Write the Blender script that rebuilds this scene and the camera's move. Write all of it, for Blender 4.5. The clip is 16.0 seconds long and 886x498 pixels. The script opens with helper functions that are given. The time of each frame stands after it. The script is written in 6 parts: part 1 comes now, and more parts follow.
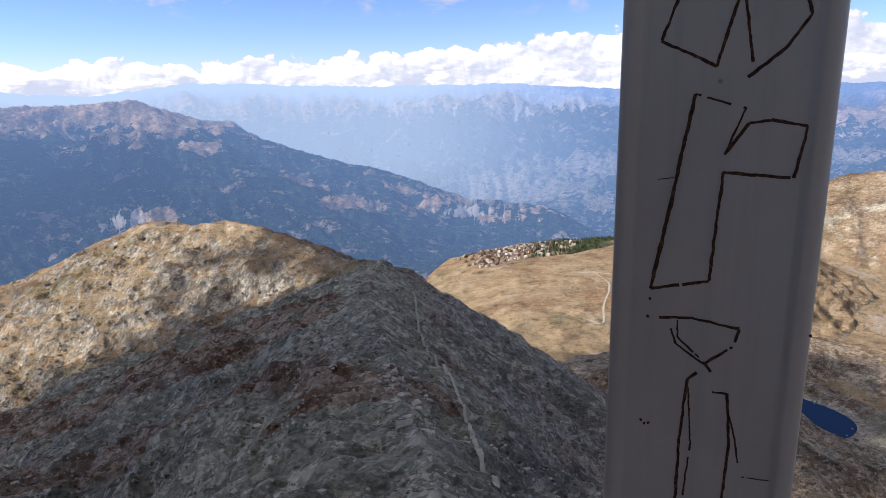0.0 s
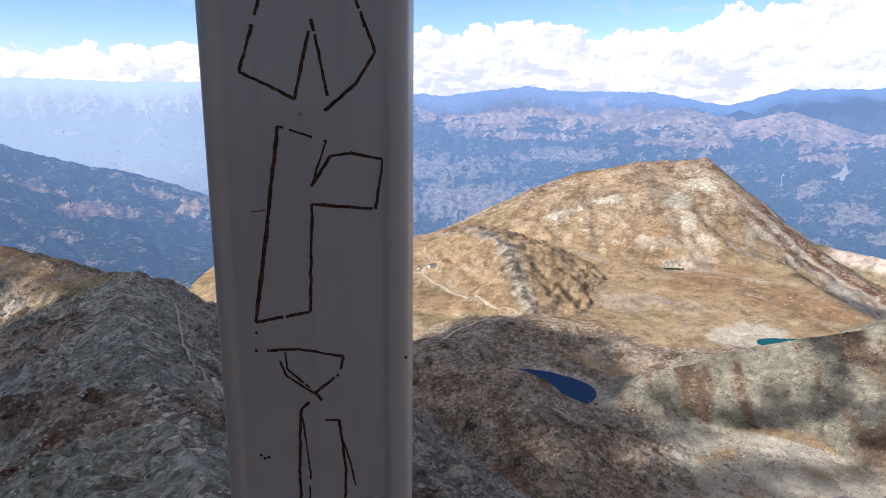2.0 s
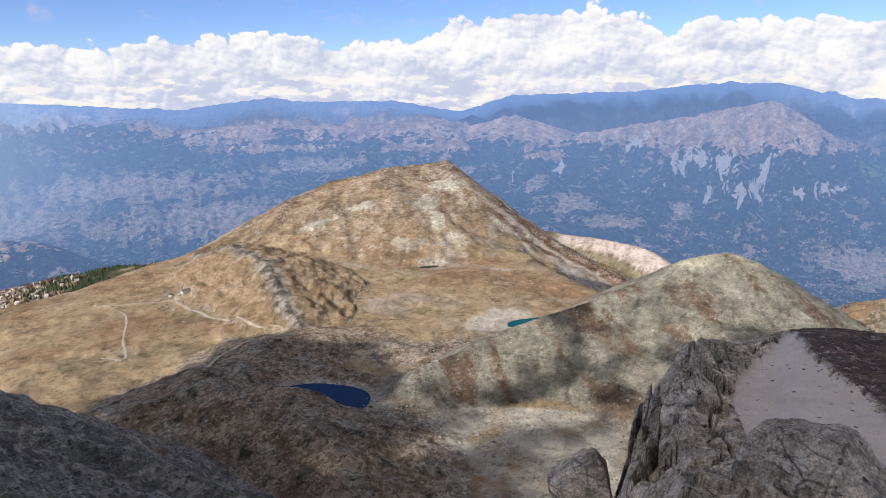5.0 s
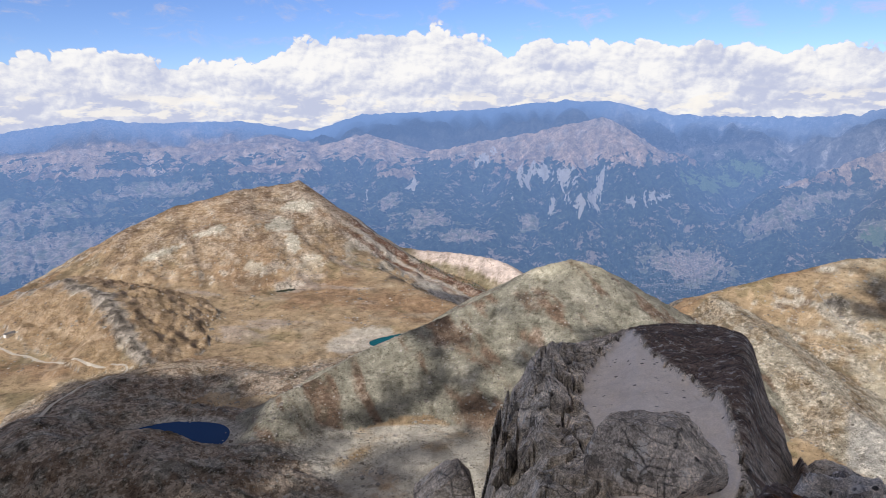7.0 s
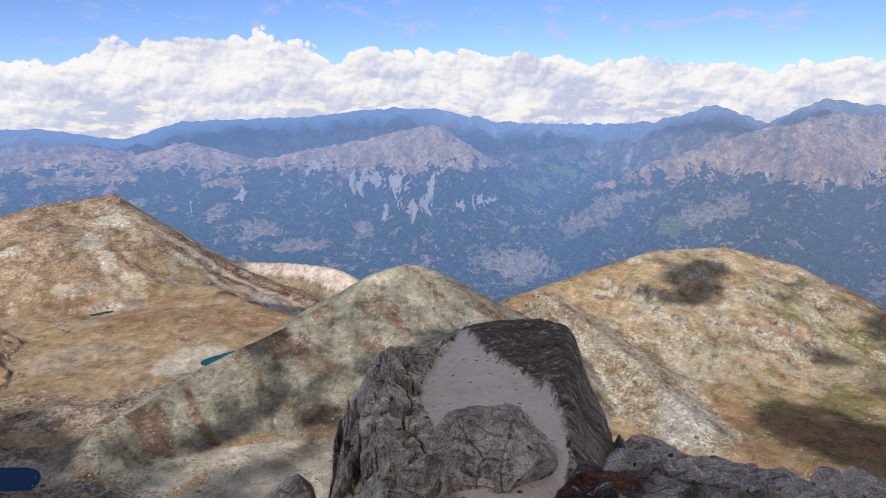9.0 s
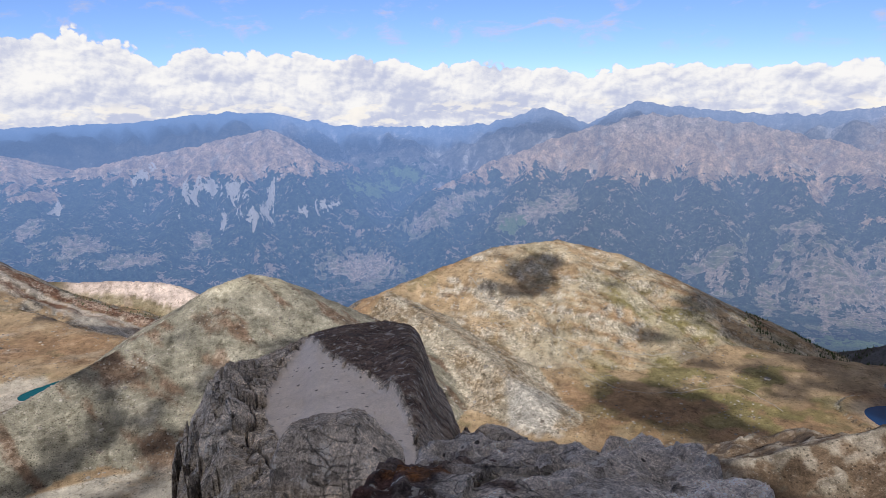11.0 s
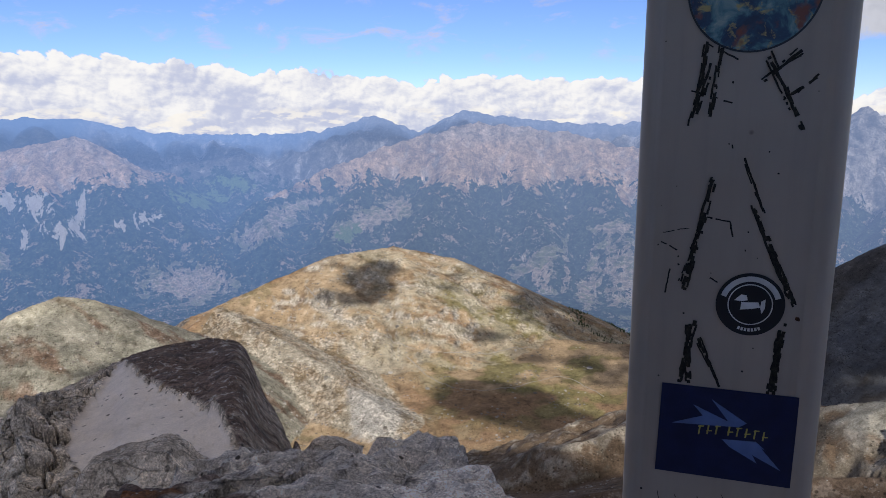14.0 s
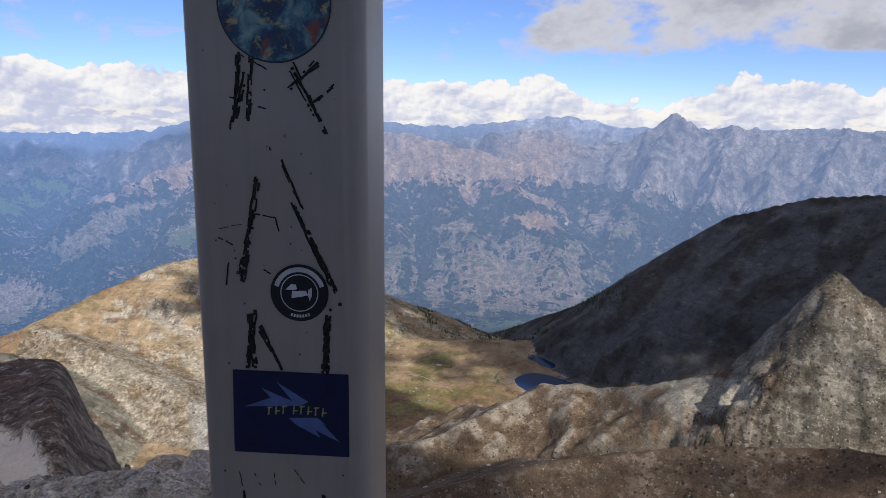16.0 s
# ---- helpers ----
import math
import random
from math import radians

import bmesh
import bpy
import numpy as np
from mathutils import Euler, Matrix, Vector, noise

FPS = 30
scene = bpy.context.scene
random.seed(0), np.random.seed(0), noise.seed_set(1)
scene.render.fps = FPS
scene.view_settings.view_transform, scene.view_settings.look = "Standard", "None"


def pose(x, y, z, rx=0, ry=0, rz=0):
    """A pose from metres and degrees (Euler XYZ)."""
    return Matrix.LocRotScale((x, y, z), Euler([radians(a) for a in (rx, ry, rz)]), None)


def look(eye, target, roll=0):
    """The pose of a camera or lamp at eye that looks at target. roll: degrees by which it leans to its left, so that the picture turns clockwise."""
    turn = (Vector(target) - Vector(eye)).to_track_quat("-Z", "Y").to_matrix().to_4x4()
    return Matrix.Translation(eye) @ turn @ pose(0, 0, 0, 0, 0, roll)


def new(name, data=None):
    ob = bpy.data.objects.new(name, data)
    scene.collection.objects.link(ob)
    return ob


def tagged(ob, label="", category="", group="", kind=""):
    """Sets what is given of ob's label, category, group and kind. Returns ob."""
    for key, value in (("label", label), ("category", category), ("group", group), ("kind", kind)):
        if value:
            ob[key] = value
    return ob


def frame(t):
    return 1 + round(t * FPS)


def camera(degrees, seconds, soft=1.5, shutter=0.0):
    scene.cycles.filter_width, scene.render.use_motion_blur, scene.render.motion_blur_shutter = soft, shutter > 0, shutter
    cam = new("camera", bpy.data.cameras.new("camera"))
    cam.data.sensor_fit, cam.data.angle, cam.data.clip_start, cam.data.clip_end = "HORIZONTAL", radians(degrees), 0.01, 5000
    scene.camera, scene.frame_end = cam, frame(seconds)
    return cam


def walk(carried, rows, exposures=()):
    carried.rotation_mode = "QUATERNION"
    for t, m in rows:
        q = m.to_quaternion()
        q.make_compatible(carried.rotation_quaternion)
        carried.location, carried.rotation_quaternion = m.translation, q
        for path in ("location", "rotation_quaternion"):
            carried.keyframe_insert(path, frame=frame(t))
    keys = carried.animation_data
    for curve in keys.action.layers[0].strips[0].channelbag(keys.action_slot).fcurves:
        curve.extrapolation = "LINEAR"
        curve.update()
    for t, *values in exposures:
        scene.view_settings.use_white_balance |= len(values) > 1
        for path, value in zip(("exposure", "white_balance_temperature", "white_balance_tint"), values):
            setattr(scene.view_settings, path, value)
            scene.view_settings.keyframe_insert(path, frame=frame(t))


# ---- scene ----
cam = camera(66.0, 16.0, soft=0.6)
PATH = [
    (0.0, pose(-0.006, 0.300, 0.000, 75.52, 1.28, 1.13)),
    (0.5, pose(0.058, 0.282, -0.000, 75.67, 0.68, -2.23)),
    (1.0, pose(0.117, 0.269, 0.004, 75.84, 0.28, -6.55)),
    (1.5, pose(0.141, 0.278, 0.009, 75.75, -0.50, -11.92)),
    (2.0, pose(0.133, 0.303, 0.021, 75.51, -0.79, -18.11)),
    (2.5, pose(0.166, 0.291, 0.023, 75.52, 0.06, -22.61)),
    (3.0, pose(0.220, 0.244, 0.018, 75.22, 0.26, -25.58)),
    (3.5, pose(0.260, 0.212, 0.014, 75.16, 0.58, -27.35)),
    (4.0, pose(0.300, 0.190, 0.013, 75.17, 0.45, -30.76)),
    (4.5, pose(0.335, 0.165, 0.012, 75.75, 0.21, -35.04)),
    (7.0, pose(0.475, 0.035, 0.010, 77.93, 0.49, -51.23)),
    (7.5, pose(0.497, 0.005, 0.010, 77.85, 0.30, -54.23)),
    (8.0, pose(0.512, -0.020, 0.010, 77.94, 0.23, -57.40)),
    (8.5, pose(0.518, -0.030, 0.010, 77.97, -0.20, -61.05)),
    (9.0, pose(0.526, -0.042, 0.008, 78.42, 0.26, -65.22)),
    (9.5, pose(0.546, -0.095, 0.006, 78.99, 0.74, -69.50)),
    (10.0, pose(0.572, -0.175, 0.004, 79.24, 0.73, -73.12)),
    (12.5, pose(0.660, -0.620, 0.000, 77.68, 0.44, -84.93)),
    (13.0, pose(0.668, -0.720, 0.000, 78.21, 0.34, -87.55)),
    (13.5, pose(0.668, -0.820, 0.000, 78.90, 0.74, -90.16)),
    (14.0, pose(0.617, -0.922, 0.001, 79.13, 0.24, -92.26)),
    (14.5, pose(0.588, -0.993, -0.002, 79.35, 0.23, -94.89)),
    (15.0, pose(0.559, -1.067, -0.002, 79.36, -0.18, -98.29)),
    (15.5, pose(0.531, -1.114, -0.000, 79.25, -0.60, -101.61)),
    (16.0, pose(0.542, -1.155, 0.004, 79.26, -0.57, -105.07)),
]
walk(cam, PATH, [(0.0, 0.38), (0.8, 0.50), (2.0, 0.58), (3.5, 0.38), (4.5, 0.22), (7.0, 0.10), (16.0, 0.08)])

# ---- sun ----
SUN_AZ, SUN_EL = 264.0, 33.0          # clockwise from +y, above the horizon
sun_data = bpy.data.lights.new("sun", "SUN")
sun_data.energy = 5.0
sun_data.angle = radians(0.7)
sun_data.color = (1.0, 0.95, 0.89)
sun = new("sun", sun_data)
a, e = radians(SUN_AZ), radians(SUN_EL)
SUN_DIR = Vector((math.sin(a) * math.cos(e), math.cos(a) * math.cos(e), math.sin(e)))
sun.matrix_world = look(SUN_DIR * 300, (0, 0, 0))


class Nodes:
    """A small helper that wires up the nodes of one material, or of the world."""

    def __init__(self, name, tree=None):
        self.mat = None if tree else bpy.data.materials.new(name)
        if not tree:
            self.mat.use_nodes = True
        self.tree = tree or self.mat.node_tree
        if not tree:
            self.bsdf = self.tree.nodes["Principled BSDF"]
            self.bsdf.inputs["Specular IOR Level"].default_value = 0.2
            self.bsdf.inputs["Roughness"].default_value = 0.9

    def add(self, kind, **kw):
        n = self.tree.nodes.new("ShaderNode" + kind)
        for k, v in kw.items():
            if k in n.inputs:
                n.inputs[k].default_value = v
        return n

    def link(self, a, b):
        self.tree.links.new(a, b)

    def pos(self, scale=(1, 1, 1), rot=(0, 0, 0), local=False):
        g = self.add("TexCoord").outputs["Object"] if local else self.add("NewGeometry").outputs["Position"]
        m = self.add("Mapping")
        m.inputs["Scale"].default_value = scale
        m.inputs["Rotation"].default_value = [radians(r) for r in rot]
        self.link(g, m.inputs["Vector"])
        return m.outputs["Vector"]

    def noise(self, vec, scale, detail=4.0, rough=0.55, dist=0.0):
        n = self.add("TexNoise", Scale=scale, Detail=detail, Roughness=rough, Distortion=dist)
        self.link(vec, n.inputs["Vector"])
        return n.outputs["Fac"]

    def voronoi(self, vec, scale, feature="F1", out="Distance", detail=0.0):
        n = self.add("TexVoronoi", Scale=scale)
        n.feature = feature
        if detail:
            n.inputs["Detail"].default_value = detail
            n.inputs["Roughness"].default_value = 0.55
        self.link(vec, n.inputs["Vector"])
        return n.outputs[out]

    def ramp(self, fac, stops, ease=False):
        n = self.add("ValToRGB")
        if ease:
            n.color_ramp.interpolation = "EASE"
        el = n.color_ramp.elements
        while len(el) < len(stops):
            el.new(0.5)
        for q, (p, c) in zip(el, stops):
            q.position = p
            q.color = (c, c, c, 1) if isinstance(c, (int, float)) else (*c, 1)
        self.link(fac, n.inputs["Fac"])
        return n.outputs["Color"]

    def mix(self, fac, a, b, mode="MIX"):
        n = self.tree.nodes.new("ShaderNodeMix")
        n.data_type, n.blend_type = "RGBA", mode
        for v, i in ((fac, 0), (a, 6), (b, 7)):
            if isinstance(v, (int, float)):
                n.inputs[i].default_value = v if i == 0 else (v, v, v, 1)
            elif isinstance(v, tuple):
                n.inputs[i].default_value = (*v, 1)
            else:
                self.link(v, n.inputs[i])
        return n.outputs[2]

    def math(self, op, a, b=0.0, clamp=False):
        n = self.tree.nodes.new("ShaderNodeMath")
        n.operation, n.use_clamp = op, clamp
        for v, i in ((a, 0), (b, 1)):
            if isinstance(v, (int, float)):
                n.inputs[i].default_value = v
            else:
                self.link(v, n.inputs[i])
        return n.outputs[0]

    def band(self, v, lo, hi, to_lo=0.0, to_hi=1.0):
        n = self.add("MapRange")
        n.interpolation_type = "SMOOTHSTEP"
        self.link(v, n.inputs["Value"])
        for k, q in (("From Min", lo), ("From Max", hi), ("To Min", to_lo), ("To Max", to_hi)):
            n.inputs[k].default_value = q
        return n.outputs["Result"]

    def xyz(self, x, y, z=0.0):
        n = self.add("CombineXYZ")
        for v, i in ((x, 0), (y, 1), (z, 2)):
            if isinstance(v, (int, float)):
                n.inputs[i].default_value = v
            else:
                self.link(v, n.inputs[i])
        return n.outputs[0]

    def color(self, c):
        if isinstance(c, tuple):
            self.bsdf.inputs["Base Color"].default_value = (*c, 1)
        else:
            self.link(c, self.bsdf.inputs["Base Color"])
        return self

    def bump(self, h, dist, strength=1.0):
        n = self.add("Bump", Strength=strength, Distance=dist)
        self.link(h, n.inputs["Height"])
        self.link(n.outputs["Normal"], self.bsdf.inputs["Normal"])
        return self

    def tint(self):
        n = self.add("Attribute")
        n.attribute_name = "tint"
        return n.outputs["Color"]

    def set(self, **kw):
        for k, v in kw.items():
            self.bsdf.inputs[k.replace("_", " ")].default_value = v
        return self


# ---- sky: clear blue with a bank of cumulus on the horizon and broken cloud overhead ----
world = bpy.data.worlds.new("world")
scene.world = world
world.use_nodes = True
w = Nodes("sky", world.node_tree)
sky = w.add("TexSky")
sky.sky_type = "NISHITA"
sky.sun_disc = False
sky.sun_elevation = radians(SUN_EL)
sky.sun_rotation = radians(SUN_AZ)
sky.altitude = 3000
sky.air_density, sky.dust_density, sky.ozone_density = 1.0, 0.1, 3.5
clear = world.node_tree.nodes["Background"]
clear.inputs["Strength"].default_value = 0.112
w.link(w.mix(1.0, sky.outputs["Color"], (0.82, 0.87, 1.12), "MULTIPLY"), clear.inputs["Color"])

sep = w.add("SeparateXYZ")
w.link(w.add("TexCoord").outputs["Generated"], sep.inputs[0])
sky_x, sky_y, sky_z = sep.outputs
az = w.math("MULTIPLY", w.math("ARCTAN2", sky_x, sky_y), 57.2958)
el = w.math("MULTIPLY", w.math("ARCSINE", sky_z), 57.2958)
# crest of the cumulus bank: bearing, degrees above the horizon
CREST = [(-180, 2.0), (-60, 2.0), (-33, 1.8), (-22, 1.5), (-15, 1.6), (-8, 2.1), (-2, 2.0), (4, 2.6), (10.8, 3.3), (18, 3.6), (25, 4.3), (28.8, 3.7), (37.5, 3.6), (38.8, 5.3), (44, 5.6), (50.9, 6.4),
         (56, 4.9), (61, 5.2), (67, 4.8), (76, 4.5), (89, 3.6), (106, 3.3), (111, 3.4), (113.7, 4.4), (116, 2.8), (119, 1.9), (122.8, 1.6), (127.6, 3.7), (133, 3.2), (137, 2.8), (150, 3.2), (180, 2.0)]
crest = w.math("MULTIPLY", w.ramp(w.math("DIVIDE", w.math("ADD", az, 180.0), 360.0), [((p + 180) / 360, q / 8) for p, q in CREST]), 8.0)


def puffs(dx, dy):
    """Heaped, cauliflower-like swelling of the bank: domes on domes on domes."""
    p = w.xyz(w.math("ADD", az, dx), w.math("MULTIPLY", w.math("ADD", el, dy), 1.2), 3.0)
    for scale, amp in ((0.45, 1.5), (1.9, 0.30)):
        nz = w.add("TexNoise", Scale=scale, Detail=2.0, Roughness=0.55)
        w.link(p, nz.inputs["Vector"])
        warp = w.add("VectorMath")
        warp.operation = "MULTIPLY_ADD"
        w.link(nz.outputs["Color"], warp.inputs[0])
        warp.inputs[1].default_value = (amp, amp, 0.0)
        w.link(p, warp.inputs[2])
        p = warp.outputs[0]
    total = 0.0
    for scale, amp in ((0.40, 0.50), (0.95, 0.30), (2.3, 0.11), (5.2, 0.035)):
        d = w.voronoi(p, scale)
        total = w.math("ADD", total, w.math("MULTIPLY", w.math("SUBTRACT", 1.0, w.math("MULTIPLY", d, d)), amp))
    return total


swell = puffs(0.0, 0.0)
toward = puffs(-0.22, 0.26)
over = w.math("ADD", w.math("SUBTRACT", crest, el), w.math("MULTIPLY", w.math("SUBTRACT", swell, 0.78), 2.6))
base_noise = w.noise(w.xyz(az, el, 7.0), 0.22, 5, 0.6)
under = w.math("ADD", w.math("ADD", el, 2.6), w.math("MULTIPLY", w.math("SUBTRACT", base_noise, 0.5), 3.0))
bank = w.math("MULTIPLY", w.band(over, 0.0, 0.22), w.band(under, -0.6, 1.0))
relief = w.math("SUBTRACT", swell, toward)
height_in = w.math("DIVIDE", w.math("ADD", el, 1.0), w.math("ADD", crest, 1.0))
broad = w.noise(w.xyz(az, w.math("MULTIPLY", el, 1.9), 1.0), 0.26, 6, 0.62)
lit = w.math("ADD", w.math("ADD", w.math("MULTIPLY", relief, 1.35), w.math("MULTIPLY", height_in, 0.50)), w.math("MULTIPLY", broad, 2.3))
bank_colour = w.mix(w.band(lit, 0.92, 1.85), (0.55, 0.59, 0.76), (0.955, 0.94, 0.935))
# bright gaps over the far crests
gap = w.math("MULTIPLY", w.band(w.noise(w.xyz(w.math("MULTIPLY", az, 0.35), el, 21.0), 1.1, 4, 0.55), 0.50, 0.60), w.band(el, 1.3, 0.3))
bank_colour = w.mix(w.math("MULTIPLY", gap, 0.75), bank_colour, (0.98, 0.93, 0.86))

# thin pinkish veils and the grey sheet that spreads from the right
veil_noise = w.noise(w.xyz(w.math("MULTIPLY", az, 0.45), el, 11.0), 0.55, 6, 0.6, 0.4)
veil = w.math("MULTIPLY", w.band(veil_noise, 0.52, 0.74, 0.0, 0.75), w.math("MULTIPLY", w.band(el, 3.8, 5.6), w.band(el, 40.0, 14.0)))
grey_noise = w.noise(w.xyz(az, w.math("MULTIPLY", el, 1.6), 5.0), 0.17, 7, 0.58)
reach = w.math("MULTIPLY", w.band(az, 104.0, 115.0), w.band(el, 3.0, 6.2))
grey = w.band(w.math("ADD", grey_noise, w.math("MULTIPLY", w.math("SUBTRACT", reach, 1.0), 0.6)), 0.30, 0.47, 0.0, 0.93)
# broken cumulus overhead
flat = w.xyz(w.math("DIVIDE", sky_x, w.math("ADD", w.math("ABSOLUTE", sky_z), 0.12)), w.math("DIVIDE", sky_y, w.math("ADD", w.math("ABSOLUTE", sky_z), 0.12)), 0.0)
deck_noise = w.noise(flat, 0.9, 6, 0.6, 0.2)
deck = w.math("MULTIPLY", w.band(deck_noise, 0.39, 0.55), w.band(el, 15.0, 26.0))

cover = w.mix(grey, w.mix(veil, (0, 0, 0), (1, 1, 1)), (1, 1, 1))
tone = w.mix(grey, (0.62, 0.58, 0.68), w.mix(w.band(grey_noise, 0.45, 0.68), (0.62, 0.62, 0.66), (0.40, 0.41, 0.45)))
tone = w.mix(deck, tone, w.mix(w.band(deck_noise, 0.45, 0.75), (0.42, 0.41, 0.40), (0.27, 0.265, 0.26)))
cover = w.mix(deck, cover, (0.95, 0.95, 0.95))
tone = w.mix(bank, tone, bank_colour)
cover = w.mix(bank, cover, (1, 1, 1))
cloudy = w.add("Background", Strength=0.94)
w.link(tone, cloudy.inputs["Color"])
both = w.add("MixShader")
w.link(cover, both.inputs[0])
w.link(clear.outputs[0], both.inputs[1])
w.link(cloudy.outputs[0], both.inputs[2])
w.link(both.outputs[0], world.node_tree.nodes["World Output"].inputs["Surface"])

# ---- materials ----
def ground_material():
    m = Nodes("alpine_ground")
    p = m.pos()
    warp = m.add("TexNoise", Scale=0.11, Detail=4.0, Roughness=0.6)
    m.link(p, warp.inputs["Vector"])
    bent = m.add("VectorMath")
    bent.operation = "MULTIPLY_ADD"
    m.link(warp.outputs["Color"], bent.inputs[0])
    bent.inputs[1].default_value = (1.8, 1.8, 1.8)
    m.link(p, bent.inputs[2])
    q = bent.outputs[0]
    patch = m.noise(p, 0.026, 10, 0.70)
    grain = m.noise(q, 0.13, 8, 0.72)
    fine = m.noise(p, 0.75, 6, 0.75)
    ledge_at = m.add("Mapping")
    ledge_at.inputs["Scale"].default_value, ledge_at.inputs["Rotation"].default_value = (0.30, 0.30, 1.5), (0.35, -0.25, 0.0)
    m.link(q, ledge_at.inputs["Vector"])
    ledge = m.noise(ledge_at.outputs["Vector"], 0.13, 9, 0.74)
    tint = m.tint()
    rough = m.add("Attribute")
    rough.attribute_name = "rocky"
    stony = rough.outputs["Fac"]
    # ledges and blocks that break through, in three sizes
    big, mid, small = m.voronoi(q, 0.075, "F1", "Color"), m.voronoi(q, 0.27, "F1", "Color"), m.voronoi(p, 0.85, "F1", "Color")
    tones = []
    for v in (big, mid, small):
        sep_ = m.add("SeparateColor")
        m.link(v, sep_.inputs[0])
        tones.append(sep_.outputs)
    c = m.mix(1.0, tint, m.ramp(patch, [(0.34, 0.64), (0.46, 0.92), (0.54, 1.07), (0.65, 1.36)]), "MULTIPLY")
    c = m.mix(m.math("ADD", m.math("MULTIPLY", stony, 0.50), 0.26), c, m.mix(1.0, c, m.ramp(grain, [(0.34, 0.48), (0.47, 0.88), (0.55, 1.12), (0.66, 1.55)]), "MULTIPLY"))
    c = m.mix(m.math("ADD", m.math("MULTIPLY", stony, 0.45), 0.25), c, m.mix(1.0, c, m.ramp(fine, [(0.38, 0.40), (0.5, 1.0), (0.62, 1.70)]), "MULTIPLY"))
    c = m.mix(m.math("ADD", m.math("MULTIPLY", stony, 0.42), 0.30), c, m.mix(1.0, c, m.ramp(ledge, [(0.36, 0.45), (0.46, 0.90), (0.54, 1.08), (0.63, 1.60)]), "MULTIPLY"))
    # crisp patches of bare stone, thick on rubble and thin on turf
    thick = m.math("ADD", m.math("MULTIPLY", stony, 0.13), m.math("MULTIPLY", m.math("SUBTRACT", patch, 0.5), 0.7))
    bare = m.band(m.math("ADD", m.math("MULTIPLY", m.math("ADD", grain, ledge), 0.5), thick), 0.60, 0.62)
    stone = m.mix(1.0, m.mix(0.40, tint, (0.46, 0.42, 0.36)), m.ramp(tones[1][0], [(0.0, 0.40), (0.5, 1.0), (1.0, 1.55)]), "MULTIPLY")
    stone = m.mix(0.7, stone, m.mix(1.0, stone, m.ramp(tones[2][0], [(0.0, 0.50), (1.0, 1.45)]), "MULTIPLY"))
    c = m.mix(m.math("MULTIPLY", bare, m.math("ADD", m.math("MULTIPLY", stony, 0.62), 0.14)), c, stone)
    # dark heath and dwarf shrubs in clumps
    scrub = m.noise(q, 0.055, 9, 0.74)
    clump = m.band(m.math("SUBTRACT", scrub, m.math("MULTIPLY", grain, 0.22)), 0.468, 0.492)
    c = m.mix(m.math("MULTIPLY", clump, 0.50), c, m.mix(1.0, c, (0.36, 0.32, 0.27), "MULTIPLY"))
    tuft = m.math("MULTIPLY", m.ramp(m.voronoi(q, 0.30), [(0.20, 1.0), (0.30, 0.0)]), m.ramp(tones[0][1], [(0.42, 0.0), (0.5, 0.75)]))
    c = m.mix(tuft, c, m.mix(1.0, c, (0.22, 0.21, 0.19), "MULTIPLY"))
    pebble = m.math("MULTIPLY", m.ramp(m.voronoi(p, 0.42), [(0.14, 1.0), (0.24, 0.0)]), m.math("MULTIPLY", stony, m.ramp(tones[0][2], [(0.45, 0.0), (0.55, 0.7)])))
    c = m.mix(pebble, c, (0.56, 0.53, 0.47))
    m.color(c)
    h = m.math("ADD", m.math("MULTIPLY", m.math("ADD", grain, ledge), 0.6), m.math("MULTIPLY", fine, 0.34))
    h = m.math("ADD", h, m.math("MULTIPLY", stony, m.math("ADD", m.math("MULTIPLY", tones[1][1], 0.22), m.math("MULTIPLY", tones[2][1], 0.07))))
    m.bump(m.math("ADD", h, m.math("MULTIPLY", m.math("MULTIPLY", tones[0][0], stony), 0.12)), 4.2, 1.0)
    return m.mat


